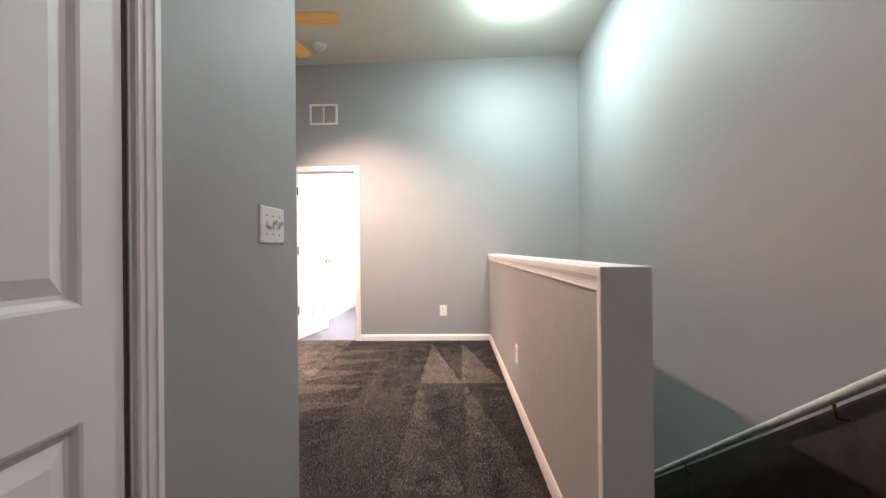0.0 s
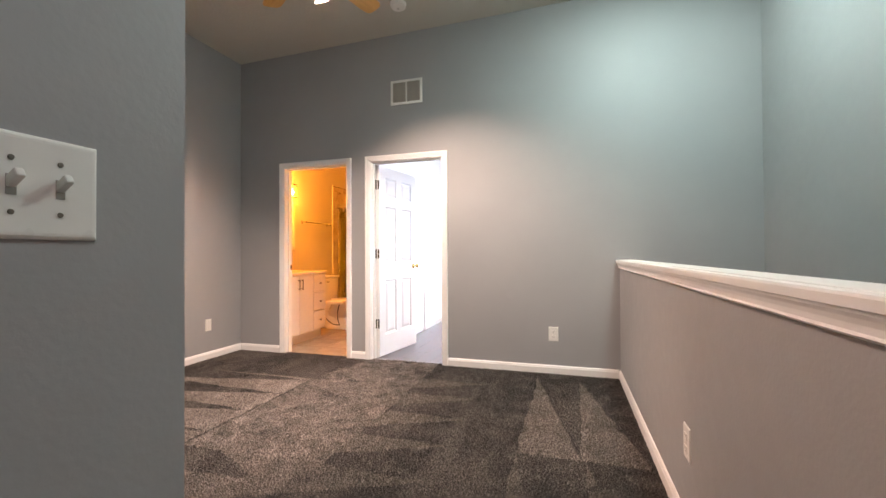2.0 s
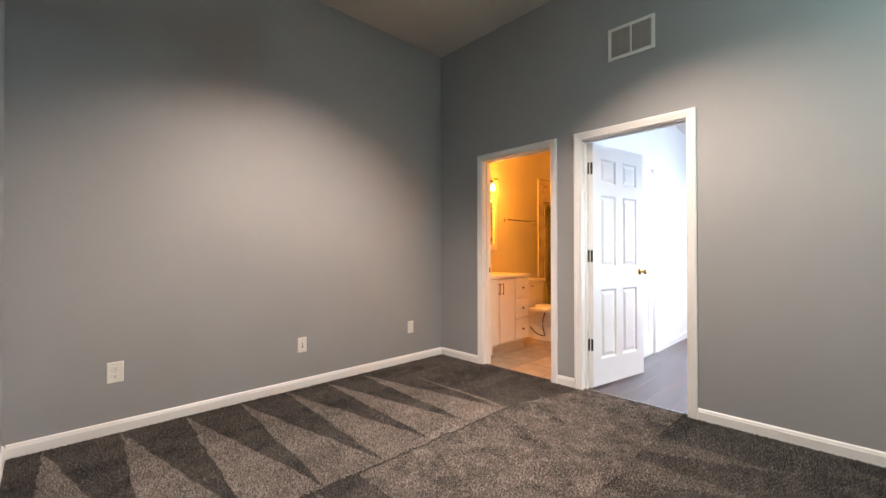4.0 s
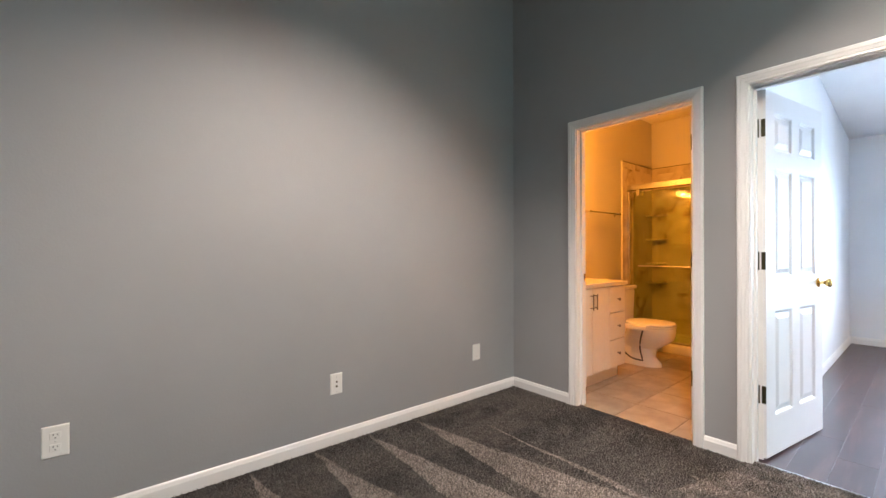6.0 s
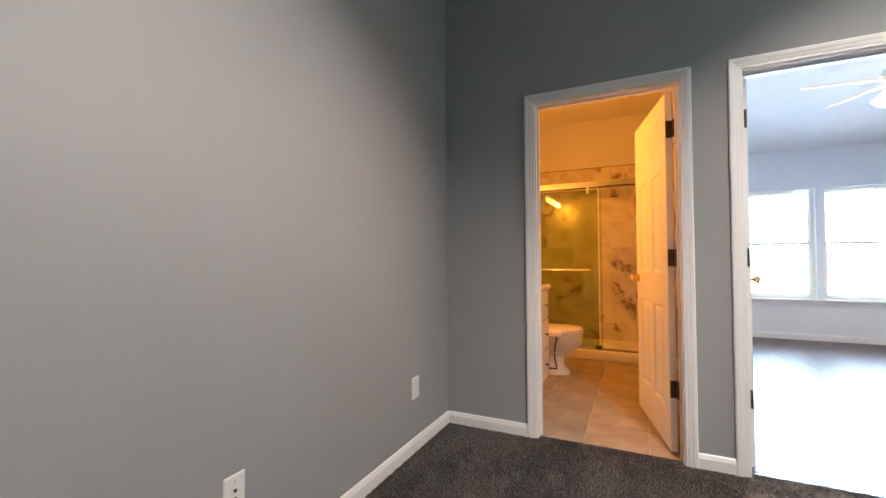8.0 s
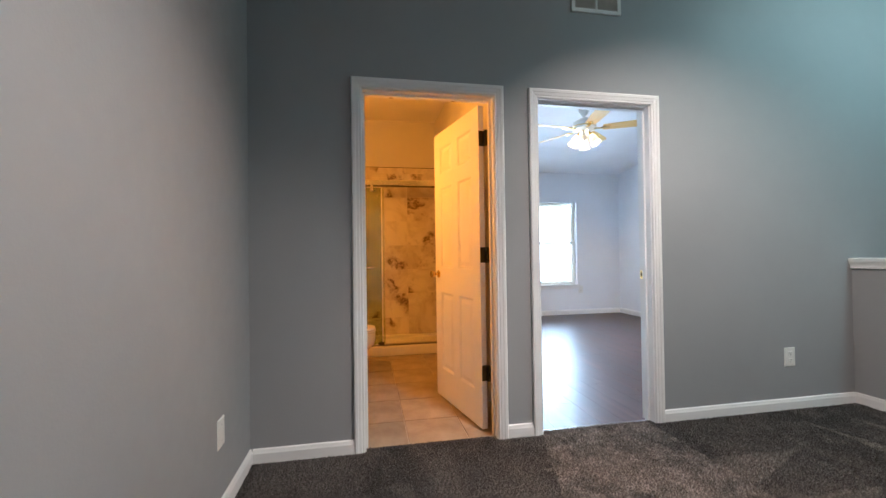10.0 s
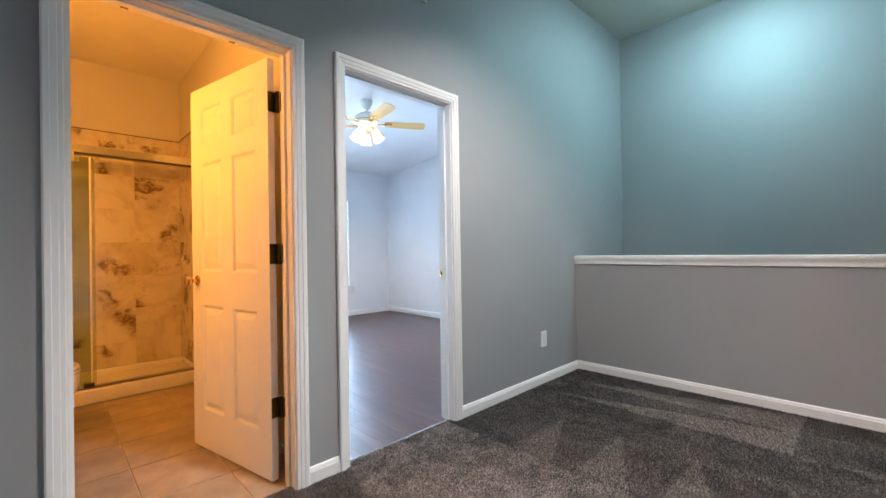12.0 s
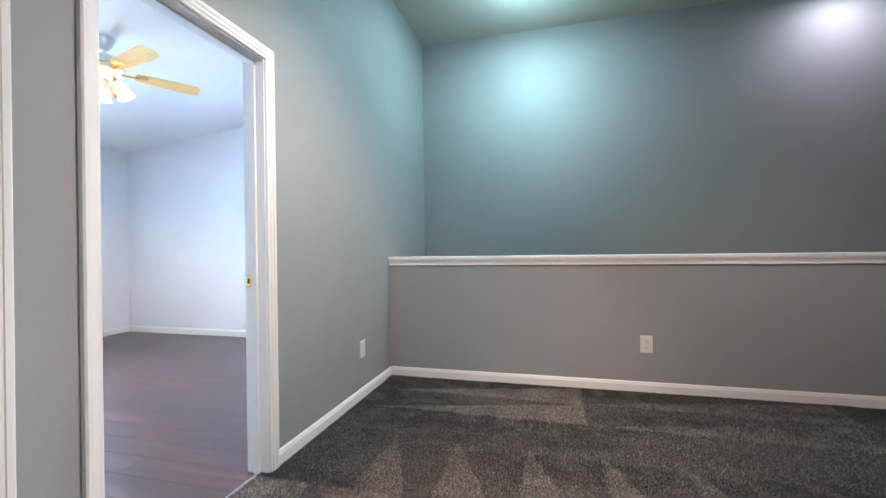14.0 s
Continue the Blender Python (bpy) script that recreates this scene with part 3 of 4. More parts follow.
# ---- doors ----
def panel_door_mesh(width, height, thick, y_sign, stile=0.105):
    """Six-panel moulded slab from x = 0 to width; its thickness runs from y = 0 to y_sign * thick."""
    mid = 0.095
    pw = (width - 2 * stile - mid) / 2
    xs = [0, stile, stile + pw, stile + pw + mid, width - stile, width]
    zs = [0, 0.215, 0.80, 0.985, 1.595, 1.695, 1.905, height]
    bm = bmesh.new()
    for y, s in ((0.0, 1), (y_sign * thick, -1)):
        inward = s * y_sign

        def quad(a, b, c, d):
            bm.faces.new([bm.verts.new(p) for p in (a, b, c, d)])
        for i in range(5):
            for j in range(7):
                x0, x1, z0, z1 = xs[i], xs[i + 1], zs[j], zs[j + 1]
                if i in (1, 3) and j in (1, 3, 5):
                    rings = []
                    for inset, deep in ((0, 0), (0.006, 0.002), (0.014, 0.011), (0.022, 0.012), (0.050, 0.003)):
                        yy = y + inward * deep
                        rings.append([(x0 + inset, yy, z0 + inset), (x1 - inset, yy, z0 + inset), (x1 - inset, yy, z1 - inset), (x0 + inset, yy, z1 - inset)])
                    for a, b in zip(rings, rings[1:]):
                        for k in range(4):
                            quad(a[k], a[(k + 1) % 4], b[(k + 1) % 4], b[k])
                    quad(*rings[-1])
                else:
                    quad((x0, y, z0), (x1, y, z0), (x1, y, z1), (x0, y, z1))
    e = y_sign * thick
    for a, b in (((0, 0), (0, height)), ((width, 0), (width, height)), ((0, 0), (width, 0)), ((0, height), (width, height))):
        bm.faces.new([bm.verts.new(p) for p in ((a[0], 0, a[1]), (b[0], 0, b[1]), (b[0], e, b[1]), (a[0], e, a[1]))])
    bmesh.ops.remove_doubles(bm, verts=bm.verts, dist=1e-5)
    return bm


KNOB = ((0.0, 0.0), (0.030, 0.0), (0.030, 0.004), (0.024, 0.008), (0.011, 0.011), (0.010, 0.030), (0.016, 0.036), (0.025, 0.046), (0.027, 0.055), (0.022, 0.064), (0.010, 0.068), (0, 0.0685))


def panel_door(name, label, place, y_sign, width=0.750, hinges=True, height=2.018, thick=0.035, stile=0.105, gap=0.004):
    door = tagged(thing(name, label, "door", place), kind="structure")
    part("door_leaf", panel_door_mesh(width, height, thick, y_sign, stile), DOORW, door)
    for face, turn in ((0.0, 90 if y_sign > 0 else -90), (y_sign * thick, -90 if y_sign > 0 else 90)):
        part("door_knob", lathe(KNOB, 20), BRASS, door, "polished brass round knob", True, pose(width - 0.062, face, 0.935, turn))
    part("latch_plate", boxed(width - 0.001, width + 0.0015, y_sign * thick * 0.5 - 0.012, y_sign * thick * 0.5 + 0.012, 0.905, 0.965), BRASS, door, "brass latch plate")
    if hinges:
        for z in (0.345, 1.08, 1.81):
            hinge = tube([(-gap, -y_sign * 0.005, z - 0.05), (-gap, -y_sign * 0.005, z + 0.05)], 0.0115 if gap < 0.01 else 0.008, 10)
            box(hinge, -0.0035, -0.0003, min(0, y_sign * 0.034), max(0, y_sign * 0.034), z - 0.048, z + 0.048)
            box(hinge, -gap, -0.0003, -0.002, 0.002, z - 0.048, z + 0.048)
            part("hinge", hinge, BRONZE, door, "dark tarnished metal hinge")
    return door


panel_door("door_bathroom", "white six-panel door standing open into the bathroom", pose(BATH_DOOR[1] - 0.018, BACK + 0.028, 0.012, 0, 0, 102), 1, gap=0.022)
panel_door("door_bedroom", "white six-panel door standing open into the bedroom", pose(BED_DOOR[0] + 0.004, BACK + 0.006, 0.012, 0, 0, 80), -1)
panel_door("door_hall", "closed white six-panel door in the hall wall", pose(HALLW - 0.004, HALL_DOOR[1] - 0.011, 0.012, 0, 0, -90), -1, width=0.744, hinges=False, stile=0.082)
for x, y, s in ((BATH_DOOR[1], BACK, -1), (BED_DOOR[0], BACK, 1)):
    for z in (0.357, 1.092, 1.822):
        setting("trim_hinge_leaf", boxed(min(x, x + s * 0.0022), max(x, x + s * 0.0022), y - 0.034, y - 0.001, z - 0.045, z + 0.045, bevel=0.0008), BRONZE, "dark hinge leaf let into the door lining")
for x, s in ((BATH_DOOR[0], 1), (BED_DOOR[1], -1)):
    strike = thing("strike_plate", "small brass strike plate on the door lining", "strike plate", group="strike plates")
    part("plate", boxed(min(x, x + s * 0.002), max(x, x + s * 0.002), BACK - 0.030, BACK - 0.004, 0.92, 0.975, bevel=0.0008), BRASS, strike)
    part("latch_hole", boxed(min(x, x + s * 0.0026), max(x, x + s * 0.0026), BACK - 0.023, BACK - 0.011, 0.935, 0.960), SLOT, strike, "dark latch hole")

for x in (-2.81, -2.433):
    pad = thing("door_bumper", "small brown felt pad under the bathroom door head", "bumper", group="door bumpers")
    part("pad", boxed(x - 0.012, x + 0.012, BACK - 0.031, BACK - 0.012, HEAD - 0.005, HEAD + 0.0005, bevel=0.0012), plain("felt_pad", (0.16, 0.09, 0.05), 0.9), pad)

# closet door on the bedroom's left wall
casing("trim_closet", "x", PARTY1, 1, 5.80, 6.58, HEAD)
closet = tagged(thing("door_closet", "closed white closet door on the bedroom wall", "door", pose(PARTY1 + 0.012, 5.805, 0.02, 0, 0, 90)), kind="structure")
part("door_leaf", panel_door_mesh(0.77, 1.99, 0.011, 1), DOORW, closet)


# ---- wall plates ----
def plate(width, height):
    bm, w, h = bmesh.new(), width / 2, height / 2
    rings = [[bm.verts.new((sx * (w - inset), y, sz * (h - inset))) for sx, sz in ((-1, -1), (1, -1), (1, 1), (-1, 1))]
             for y, inset in ((0.0, 0.0), (-0.0015, 0.0), (-0.0042, 0.0015), (-0.0056, 0.0042), (-0.006, 0.0075))]
    for a, b in zip(rings, rings[1:]):
        for k in range(4):
            bm.faces.new((a[k], a[(k + 1) % 4], b[(k + 1) % 4], b[k]))
    bm.faces.new(rings[0]), bm.faces.new(rings[-1])
    return bm


def screw(parent, x, z, y=-0.0062, metal=None):
    part("screw", moved(lathe(((0, 0.0012), (0.0028, 0.001), (0.0032, 0)), 10), pose(x, y, z, 90)), metal or RAILPAINT, parent)


def outlet(place, label):
    ob = thing("wall_outlet", label, "outlet", place, "wall outlets")
    part("cover_plate", plate(0.084, 0.128), PLASTIC, ob)
    for z in (0.024, -0.024):
        face = part("receptacle", boxed(-0.017, 0.017, -0.0085, -0.004, z - 0.014, z + 0.014, bevel=0.0012), PLASTIC, ob)
        for x, h in ((-0.0065, 0.008), (0.0065, 0.0065)):
            part("slot", boxed(x - 0.0013, x + 0.0013, -0.0088, -0.006, z + 0.001, z + 0.001 + h), SLOT, face, "dark slot")
        part("earth_hole", boxed(-0.0025, 0.0025, -0.0088, -0.006, z - 0.010, z - 0.005, bevel=0.0008), SLOT, face, "dark earth hole")
    screw(ob, 0, 0)
    return ob


outlet(pose(LEFT, 2.075, 0.385, 0, 0, 90), "white duplex power outlet on the grey wall")
outlet(pose(-0.125, FAR, 0.365, 0, 0, 0), "white duplex power outlet on the grey wall")
outlet(pose(HALF0, 2.855, 0.365, 0, 0, -90), "white duplex power outlet on the half wall")
outlet(pose(0.80, BED_BACK, 0.44, 0, 0, 0), "white duplex power outlet on the bedroom wall")
jack = thing("wall_jack", "white cable jack plate with two dark sockets", "wall plate", pose(LEFT, 3.287, 0.362, 0, 0, 90))
part("cover_plate", plate(0.076, 0.122), PLASTIC, jack)
for z, r in ((0.012, 0.0055), (-0.014, 0.0065)):
    part("socket", moved(lathe(((0, 0.004), (r * 0.6, 0.004), (r, 0.003), (r, 0)), 12), pose(0, -0.006, z, 90)), BRONZE, jack, "dark metal socket")
for z in (0.040, -0.044):
    screw(jack, 0, z)
blank = thing("blank_wall_plate", "blank white cover plate on the grey wall", "wall plate", pose(LEFT, 4.447, 0.362, 0, 0, 90))
part("cover_plate", plate(0.076, 0.122), PLASTIC, blank)
for z in (0.032, -0.032):
    screw(blank, 0, z)

switch = thing("light_switch", "white plate with three toggle switches", "light switch", pose(HALLW, 1.378, 1.170, 0, 0, 90))
part("cover_plate", plate(0.176, 0.120), PLASTIC, switch)
for x, up in ((-0.046, False), (0.0, True), (0.046, True)):
    part("switch_slot", boxed(x - 0.0048, x + 0.0048, -0.0064, -0.004, -0.0115, 0.0115), SLOT_GREY, switch, "shaded toggle slot")
    tip = 0.010 if up else -0.012
    lever = bmesh.new()
    box(lever, -0.0044, 0.0044, -0.023, 0.0, -0.0055, 0.0055, bevel=0.0018)
    part("toggle", moved(lever, pose(x, -0.003, tip * 0.1, -32 if up else 32)), PLASTIC, switch, "toggle flipped up" if up else "toggle flipped down")
    for z in (0.0302, -0.0302):
        screw(switch, x, z, metal=SCREW)

# ---- return-air vent and smoke detector ----
vent = thing("air_vent", "white return-air vent with two louvred panels", "vent", pose(-1.532, FAR, 2.7175))
vw, vh = 0.336, 0.244
fr = bmesh.new()
for x0, x1, z0, z1 in ((-vw / 2, vw / 2, vh / 2 - 0.022, vh / 2), (-vw / 2, vw / 2, -vh / 2, -vh / 2 + 0.022), (-vw / 2, -vw / 2 + 0.022, -vh / 2 + 0.022, vh / 2 - 0.022),
                       (vw / 2 - 0.022, vw / 2, -vh / 2 + 0.022, vh / 2 - 0.022), (-0.006, 0.006, -vh / 2 + 0.022, vh / 2 - 0.022)):
    box(fr, x0, x1, -0.012, 0, z0, z1)
part("frame", fr, PLASTIC, vent)
part("backing", boxed(-vw / 2 + 0.01, vw / 2 - 0.01, -0.003, -0.001, -vh / 2 + 0.01, vh / 2 - 0.01), FILTER, vent, "dusty grey-brown filter")
fin = moved(boxed(-0.066, 0.066, -0.0045, 0.0045, -0.0006, 0.0006), pose(0, -0.0075, 0, -38))
fin_mesh = finish("slat", fin, plain("vent_slat", (0.50, 0.47, 0.42), 0.6))
for side in (-1, 1):
    for k in range(19):
        s = new("slat", fin_mesh)
        s.parent = vent
        s.location = (side * 0.076, 0, -0.0945 + k * 0.0105)
smoke = thing("smoke_detector", "round white smoke detector on the ceiling", "smoke detector", pose(-1.422, 4.427, ceil_z(-1.43), 180))
part("base", lathe(((0, 0), (0.072, 0), (0.072, 0.012), (0, 0.012)), 32), PLASTIC, smoke, smooth=True)
part("cover", lathe(((0.066, 0.012), (0.066, 0.030), (0.058, 0.040), (0.030, 0.046), (0, 0.047)), 32), PLASTIC, smoke, smooth=True)
part("test_button", lathe(((0.010, 0.0465), (0.010, 0.050), (0, 0.051)), 16), RAILPAINT, smoke)


# ---- flush ceiling lights ----
def dome_light(place):
    ob = thing("ceiling_light", "round flush ceiling light with a glowing glass dome", "ceiling light", place, "flush ceiling lights")
    part("mounting_ring", lathe(((0, 0), (0.15, 0), (0.155, -0.012), (0.15, -0.022), (0.135, -0.022)), 40), FANWHITE, ob, smooth=True)
    part("glass_dome", lathe(((0.135, -0.020), (0.128, -0.034), (0.105, -0.046), (0.06, -0.055), (0, -0.058)), 40), DOMEGLOW, ob, "glowing white glass dome", True)
    return ob


dome_light(pose(*STAIR_LIGHT, ceil_z(STAIR_LIGHT[0]) - 0.002, 0, -1.4))
dome_light(pose(*HALL_LIGHT, ceil_z(HALL_LIGHT[0]) - 0.002, 0, -1.4))


# ---- ceiling fans ----
def shade_pose(k, z, lamp_turn):
    a = lamp_turn + 120 * k
    return pose(0, 0, z, 0, 0, a) @ pose(0.085, 0, -0.070, 0, 180 - 30, 0)


def ceiling_fan(label, place, rod, glass, lamp_turn, wood, wood_label):
    """Five wooden blades round a white motor, three frosted glass lamps below. The origin lies on the ceiling."""
    fan = thing("ceiling_fan", label, "ceiling fan", place, "ceiling fans")
    part("canopy", lathe(((0, 0), (0.068, 0), (0.070, -0.01), (0.060, -0.045), (0.040, -0.080), (0.024, -0.100), (0, -0.102)), 28), FANWHITE, fan, smooth=True)
    part("downrod", tube([(0, 0, -0.095), (0, 0, -0.135 - rod)], 0.012, 12), FANWHITE, fan, smooth=True)
    z = -0.13 - rod
    part("motor_housing", lathe(((0, z), (0.045, z), (0.085, z - 0.018), (0.125, z - 0.045), (0.132, z - 0.070), (0.126, z - 0.090), (0.132, z - 0.096), (0.132, z - 0.120), (0.100, z - 0.135), (0.06, z - 0.14), (0, z - 0.14)), 36), FANWHITE, fan, smooth=True)
    part("brass_band", lathe(((0.127, z - 0.091), (0.1345, z - 0.098), (0.1345, z - 0.104), (0.128, z - 0.108)), 36), BRASS, fan, "thin brass band")
    for k in range(5):
        turn = pose(0, 0, z - 0.128, 0, 0, 72 * k)
        iron = box(bmesh.new(), 0.085, 0.225, -0.018, 0.018, -0.004, 0.004, bevel=0.0015)
        box(iron, 0.195, 0.275, -0.040, 0.040, 0.000, 0.005, bevel=0.0015)
        blade_iron = part("blade_iron", iron, BRASS, fan, "brass blade bracket", at=turn)
        bm = bmesh.new()
        outline = [(0.20, 0.052), (0.30, 0.060), (0.56, 0.070), (0.625, 0.066), (0.65, 0.048), (0.655, 0.0)]
        outline = outline + [(x, -y) for x, y in reversed(outline[:-1])]
        low, high = [bm.verts.new((x, y, 0.004)) for x, y in outline], [bm.verts.new((x, y, 0.010)) for x, y in outline]
        bm.faces.new(low), bm.faces.new(high)
        for i in range(len(outline)):
            n = (i + 1) % len(outline)
            bm.faces.new((low[i], low[n], high[n], high[i]))
        part("blade", bm, wood, fan, wood_label, at=turn @ pose(0, 0, 0, -13))
    z -= 0.14
    part("light_kit", lathe(((0.055, z), (0.058, z - 0.012), (0.050, z - 0.030), (0.046, z - 0.062), (0.054, z - 0.072), (0.046, z - 0.092), (0.022, z - 0.106), (0.010, z - 0.118), (0, z - 0.120)), 28), FANWHITE, fan, smooth=True)
    for k in range(3):
        m = shade_pose(k, z, lamp_turn)
        arm = part("lamp_arm", tube([(0, 0, -0.055), (0, 0, -0.02), (0, 0, 0.012)], 0.012, 12), BRASS, fan, "brass lamp holder", at=m)
        shade = lathe(((0.026, 0.0), (0.034, 0.016), (0.042, 0.045), (0.047, 0.085), (0.056, 0.112), (0.067, 0.124), (0.065, 0.125), (0.054, 0.112), (0.045, 0.085), (0.040, 0.045), (0.032, 0.018), (0.024, 0.003)), 28)
        part("lamp_shade", shade, glass, fan, "frosted glass tulip shade", True, m)
        part("bulb", lathe(((0, 0.002), (0.012, 0.004), (0.013, 0.016), (0.018, 0.022), (0.018, 0.028), (0.012, 0.034), (0, 0.036)), 16), BULB, fan, "lit warm bulb", True, m)
    return fan, z


def fan_lamps(place, z, power, colour, lamp_turn, shares=(1.0, 1.0, 1.0)):
    for k, share in enumerate(shares):
        m = place @ shade_pose(k, z, lamp_turn)
        lamp("fan_lamp", "POINT", m @ Vector((0, 0, 0.046)), power * share, colour, 0.022)


main_at = pose(FAN_MAIN[0], FAN_MAIN[1], ceil_z(FAN_MAIN[0]), 0, 0, 2)
fan, kit = ceiling_fan("ceiling fan with oak blades and three lit glass lamps", main_at, 0.15, SHADE, 184, OAK, "oak blade")
fan_lamps(main_at, kit, BULBS_MAIN, WARM, 184, (1.2, 0.62, 1.04))
bed_at = pose(FAN_BED[0], FAN_BED[1], 2.968 - 0.106 * (FAN_BED[1] - BACK), 0, 0, -31)
fan, kit = ceiling_fan("bedroom ceiling fan with blades coloured as lamplit and lit glass lamps", bed_at, 0.0, SHADE_AMBER, -29, LAMPLIT_WOOD, "wooden blade with lamplight in its colour")
fan_lamps(bed_at, kit, BULB_BED, (1.0, 0.66, 0.30), -29)

# ---- stair handrail ----
rail = thing("handrail", "grey-white handrail on brackets along the stairwell wall", "handrail")
def rail_z(y):
    return 0.652 - 0.75 * (y - 1.432)
part("rail", tube([(1.425, 1.12, rail_z(1.12)), (1.425, 4.55, rail_z(4.55))], 0.018, 16), RAILPAINT, rail, smooth=True)
# Dark sheet added on the stairwell wall for the shade below the handrail.
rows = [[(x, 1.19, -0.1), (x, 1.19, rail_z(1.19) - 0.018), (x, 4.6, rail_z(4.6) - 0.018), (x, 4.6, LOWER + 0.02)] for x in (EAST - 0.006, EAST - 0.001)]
setting("trim_stair_panel", strips(rows), STAIR_SHADOW, "dark sheet standing in for shade under the handrail")
for y in (1.62, 2.62, 3.62):
    arm = tube([(EAST, y, rail_z(y) - 0.085), (1.435, y, rail_z(y) - 0.075), (1.425, y, rail_z(y) - 0.018)], 0.007, 10)
    bracket = part("bracket", arm, BRONZE, rail, "dark metal bracket", True)
    part("bracket_rose", moved(lathe(((0, 0.005), (0.025, 0.004), (0.028, 0)), 18), pose(EAST, y, rail_z(y) - 0.085, 0, -90)), BRONZE, bracket)


# ---- bathroom ----
VX = -3.10     # front of the vanity
vanity = thing("bathroom_vanity", "white bathroom vanity with two doors and three drawers", "vanity")
part("body", boxed(BATH_LEFT + 0.002, VX - 0.05, BACK + 0.03, 5.868, 0.115, 0.838, bevel=0.002), CABINET, vanity)
part("toe_kick", boxed(BATH_LEFT + 0.002, VX - 0.075, BACK + 0.03, 5.868, 0.0, 0.115), CABINET, vanity)


for y0, y1, hy in ((5.04, 5.312, 5.285), (5.318, 5.592, 5.345)):
    door = part("cabinet_door", boxed(VX - 0.049, VX, y0, y1, 0.125, 0.832, bevel=0.002), CABINET, vanity)
    pull = tube([(VX + 0.028, hy, 0.66), (VX + 0.028, hy, 0.79)], 0.005, 10)
    for z in (0.675, 0.775):
        tube([(VX - 0.001, hy, z), (VX + 0.028, hy, z)], 0.004, 8, pull)
    part("handle", pull, STEEL, door, "brushed metal bar handle")
for z0, z1 in ((0.125, 0.359), (0.369, 0.596), (0.606, 0.828)):
    drawer = part("drawer", boxed(VX - 0.049, VX, 5.60, 5.866, z0, z1, bevel=0.002), CABINET, vanity)
    part("drawer_knob", moved(lathe(((0.006, 0), (0.005, 0.012), (0.013, 0.018), (0.013, 0.024), (0, 0.026)), 16), pose(VX, 5.733, (z0 + z1) / 2, 0, 90)), STEEL, drawer, "round metal knob", True)
counter = thing("vanity_countertop", "white vanity countertop with a raised back edge", "countertop")
part("top", boxed(BATH_LEFT + 0.002, VX + 0.018, BACK + 0.012, 5.885, 0.840, 0.874, bevel=0.004), COUNTER, counter)
part("backsplash", boxed(BATH_LEFT + 0.002, BATH_LEFT + 0.022, BACK + 0.012, 5.885, 0.8745, 0.97, bevel=0.003), COUNTER, counter)

mirror = thing("bathroom_mirror", "wall mirror in a broad white frame", "mirror")
my0, my1, mz0, mz1 = 5.285, 5.985, 1.162, 1.832
bm = bmesh.new()
for y0, y1, z0, z1 in ((my0, my1, mz1 - 0.06, mz1), (my0, my1, mz0, mz0 + 0.06), (my0, my0 + 0.06, mz0 + 0.06, mz1 - 0.06), (my1 - 0.06, my1, mz0 + 0.06, mz1 - 0.06)):
    box(bm, BATH_LEFT + 0.001, BATH_LEFT + 0.026, y0, y1, z0, z1)
part("frame", bm, CABINET, mirror)
part("glass", boxed(BATH_LEFT + 0.002, BATH_LEFT + 0.012, my0 + 0.058, my1 - 0.058, mz0 + 0.058, mz1 - 0.058), MIRROR, mirror, "silvered mirror glass")

vlight = thing("vanity_light", "wall light with three amber bulbs in dark metal cages", "wall light")
part("backplate", boxed(BATH_LEFT + 0.001, BATH_LEFT + 0.022, 5.25, 5.89, 1.967, 2.047, bevel=0.004), BRONZE, vlight)
for y in (5.34, 5.57, 5.80):
    cage = tube([(-3.585 + 0.051, y + 0.051, 1.872), (-3.585 + 0.051, y + 0.051, 2.047)], 0.003, 6)
    for z in (1.872, 2.047):
        for r0, r1, s0, s1 in ((-0.055, 0.055, -0.055, -0.047), (-0.055, 0.055, 0.047, 0.055), (-0.055, -0.047, -0.047, 0.047), (0.047, 0.055, -0.047, 0.047)):
            box(cage, -3.585 + r0, -3.585 + r1, y + s0, y + s1, z - 0.004, z + 0.004)
    tube([(BATH_LEFT + 0.02, y, 2.027), (-3.585, y, 2.027), (-3.585, y, 2.002)], 0.009, 8, cage)
    frame_part = part("cage", cage, BRONZE, vlight, "dark metal lamp cage")
    part("bulb", moved(lathe(((0, 0.0), (0.012, -0.004), (0.014, -0.02), (0.028, -0.05), (0.030, -0.07), (0.020, -0.092), (0, -0.10)), 16), pose(-3.585, y, 2.002)), BATHBULB, frame_part, "lit amber bulb", True)
    lamp("vanity_lamp", "POINT", (-3.51, y, 1.90), BULB_BATH, AMBER, 0.03)

towel = thing("towel_bar", "chrome towel bar on the bathroom wall", "towel bar")
part("bar", tube([(BATH_LEFT + 0.065, 6.16, 1.562), (BATH_LEFT + 0.065, 6.82, 1.562)], 0.009, 12), CHROME, towel, smooth=True)
for y in (6.17, 6.81):
    part("post", moved(lathe(((0, 0), (0.026, 0), (0.024, 0.008), (0.011, 0.016), (0.010, 0.055), (0.015, 0.062), (0.014, 0.078), (0, 0.08)), 16), pose(BATH_LEFT, y, 1.562, 0, 90)), CHROME, towel, smooth=True)


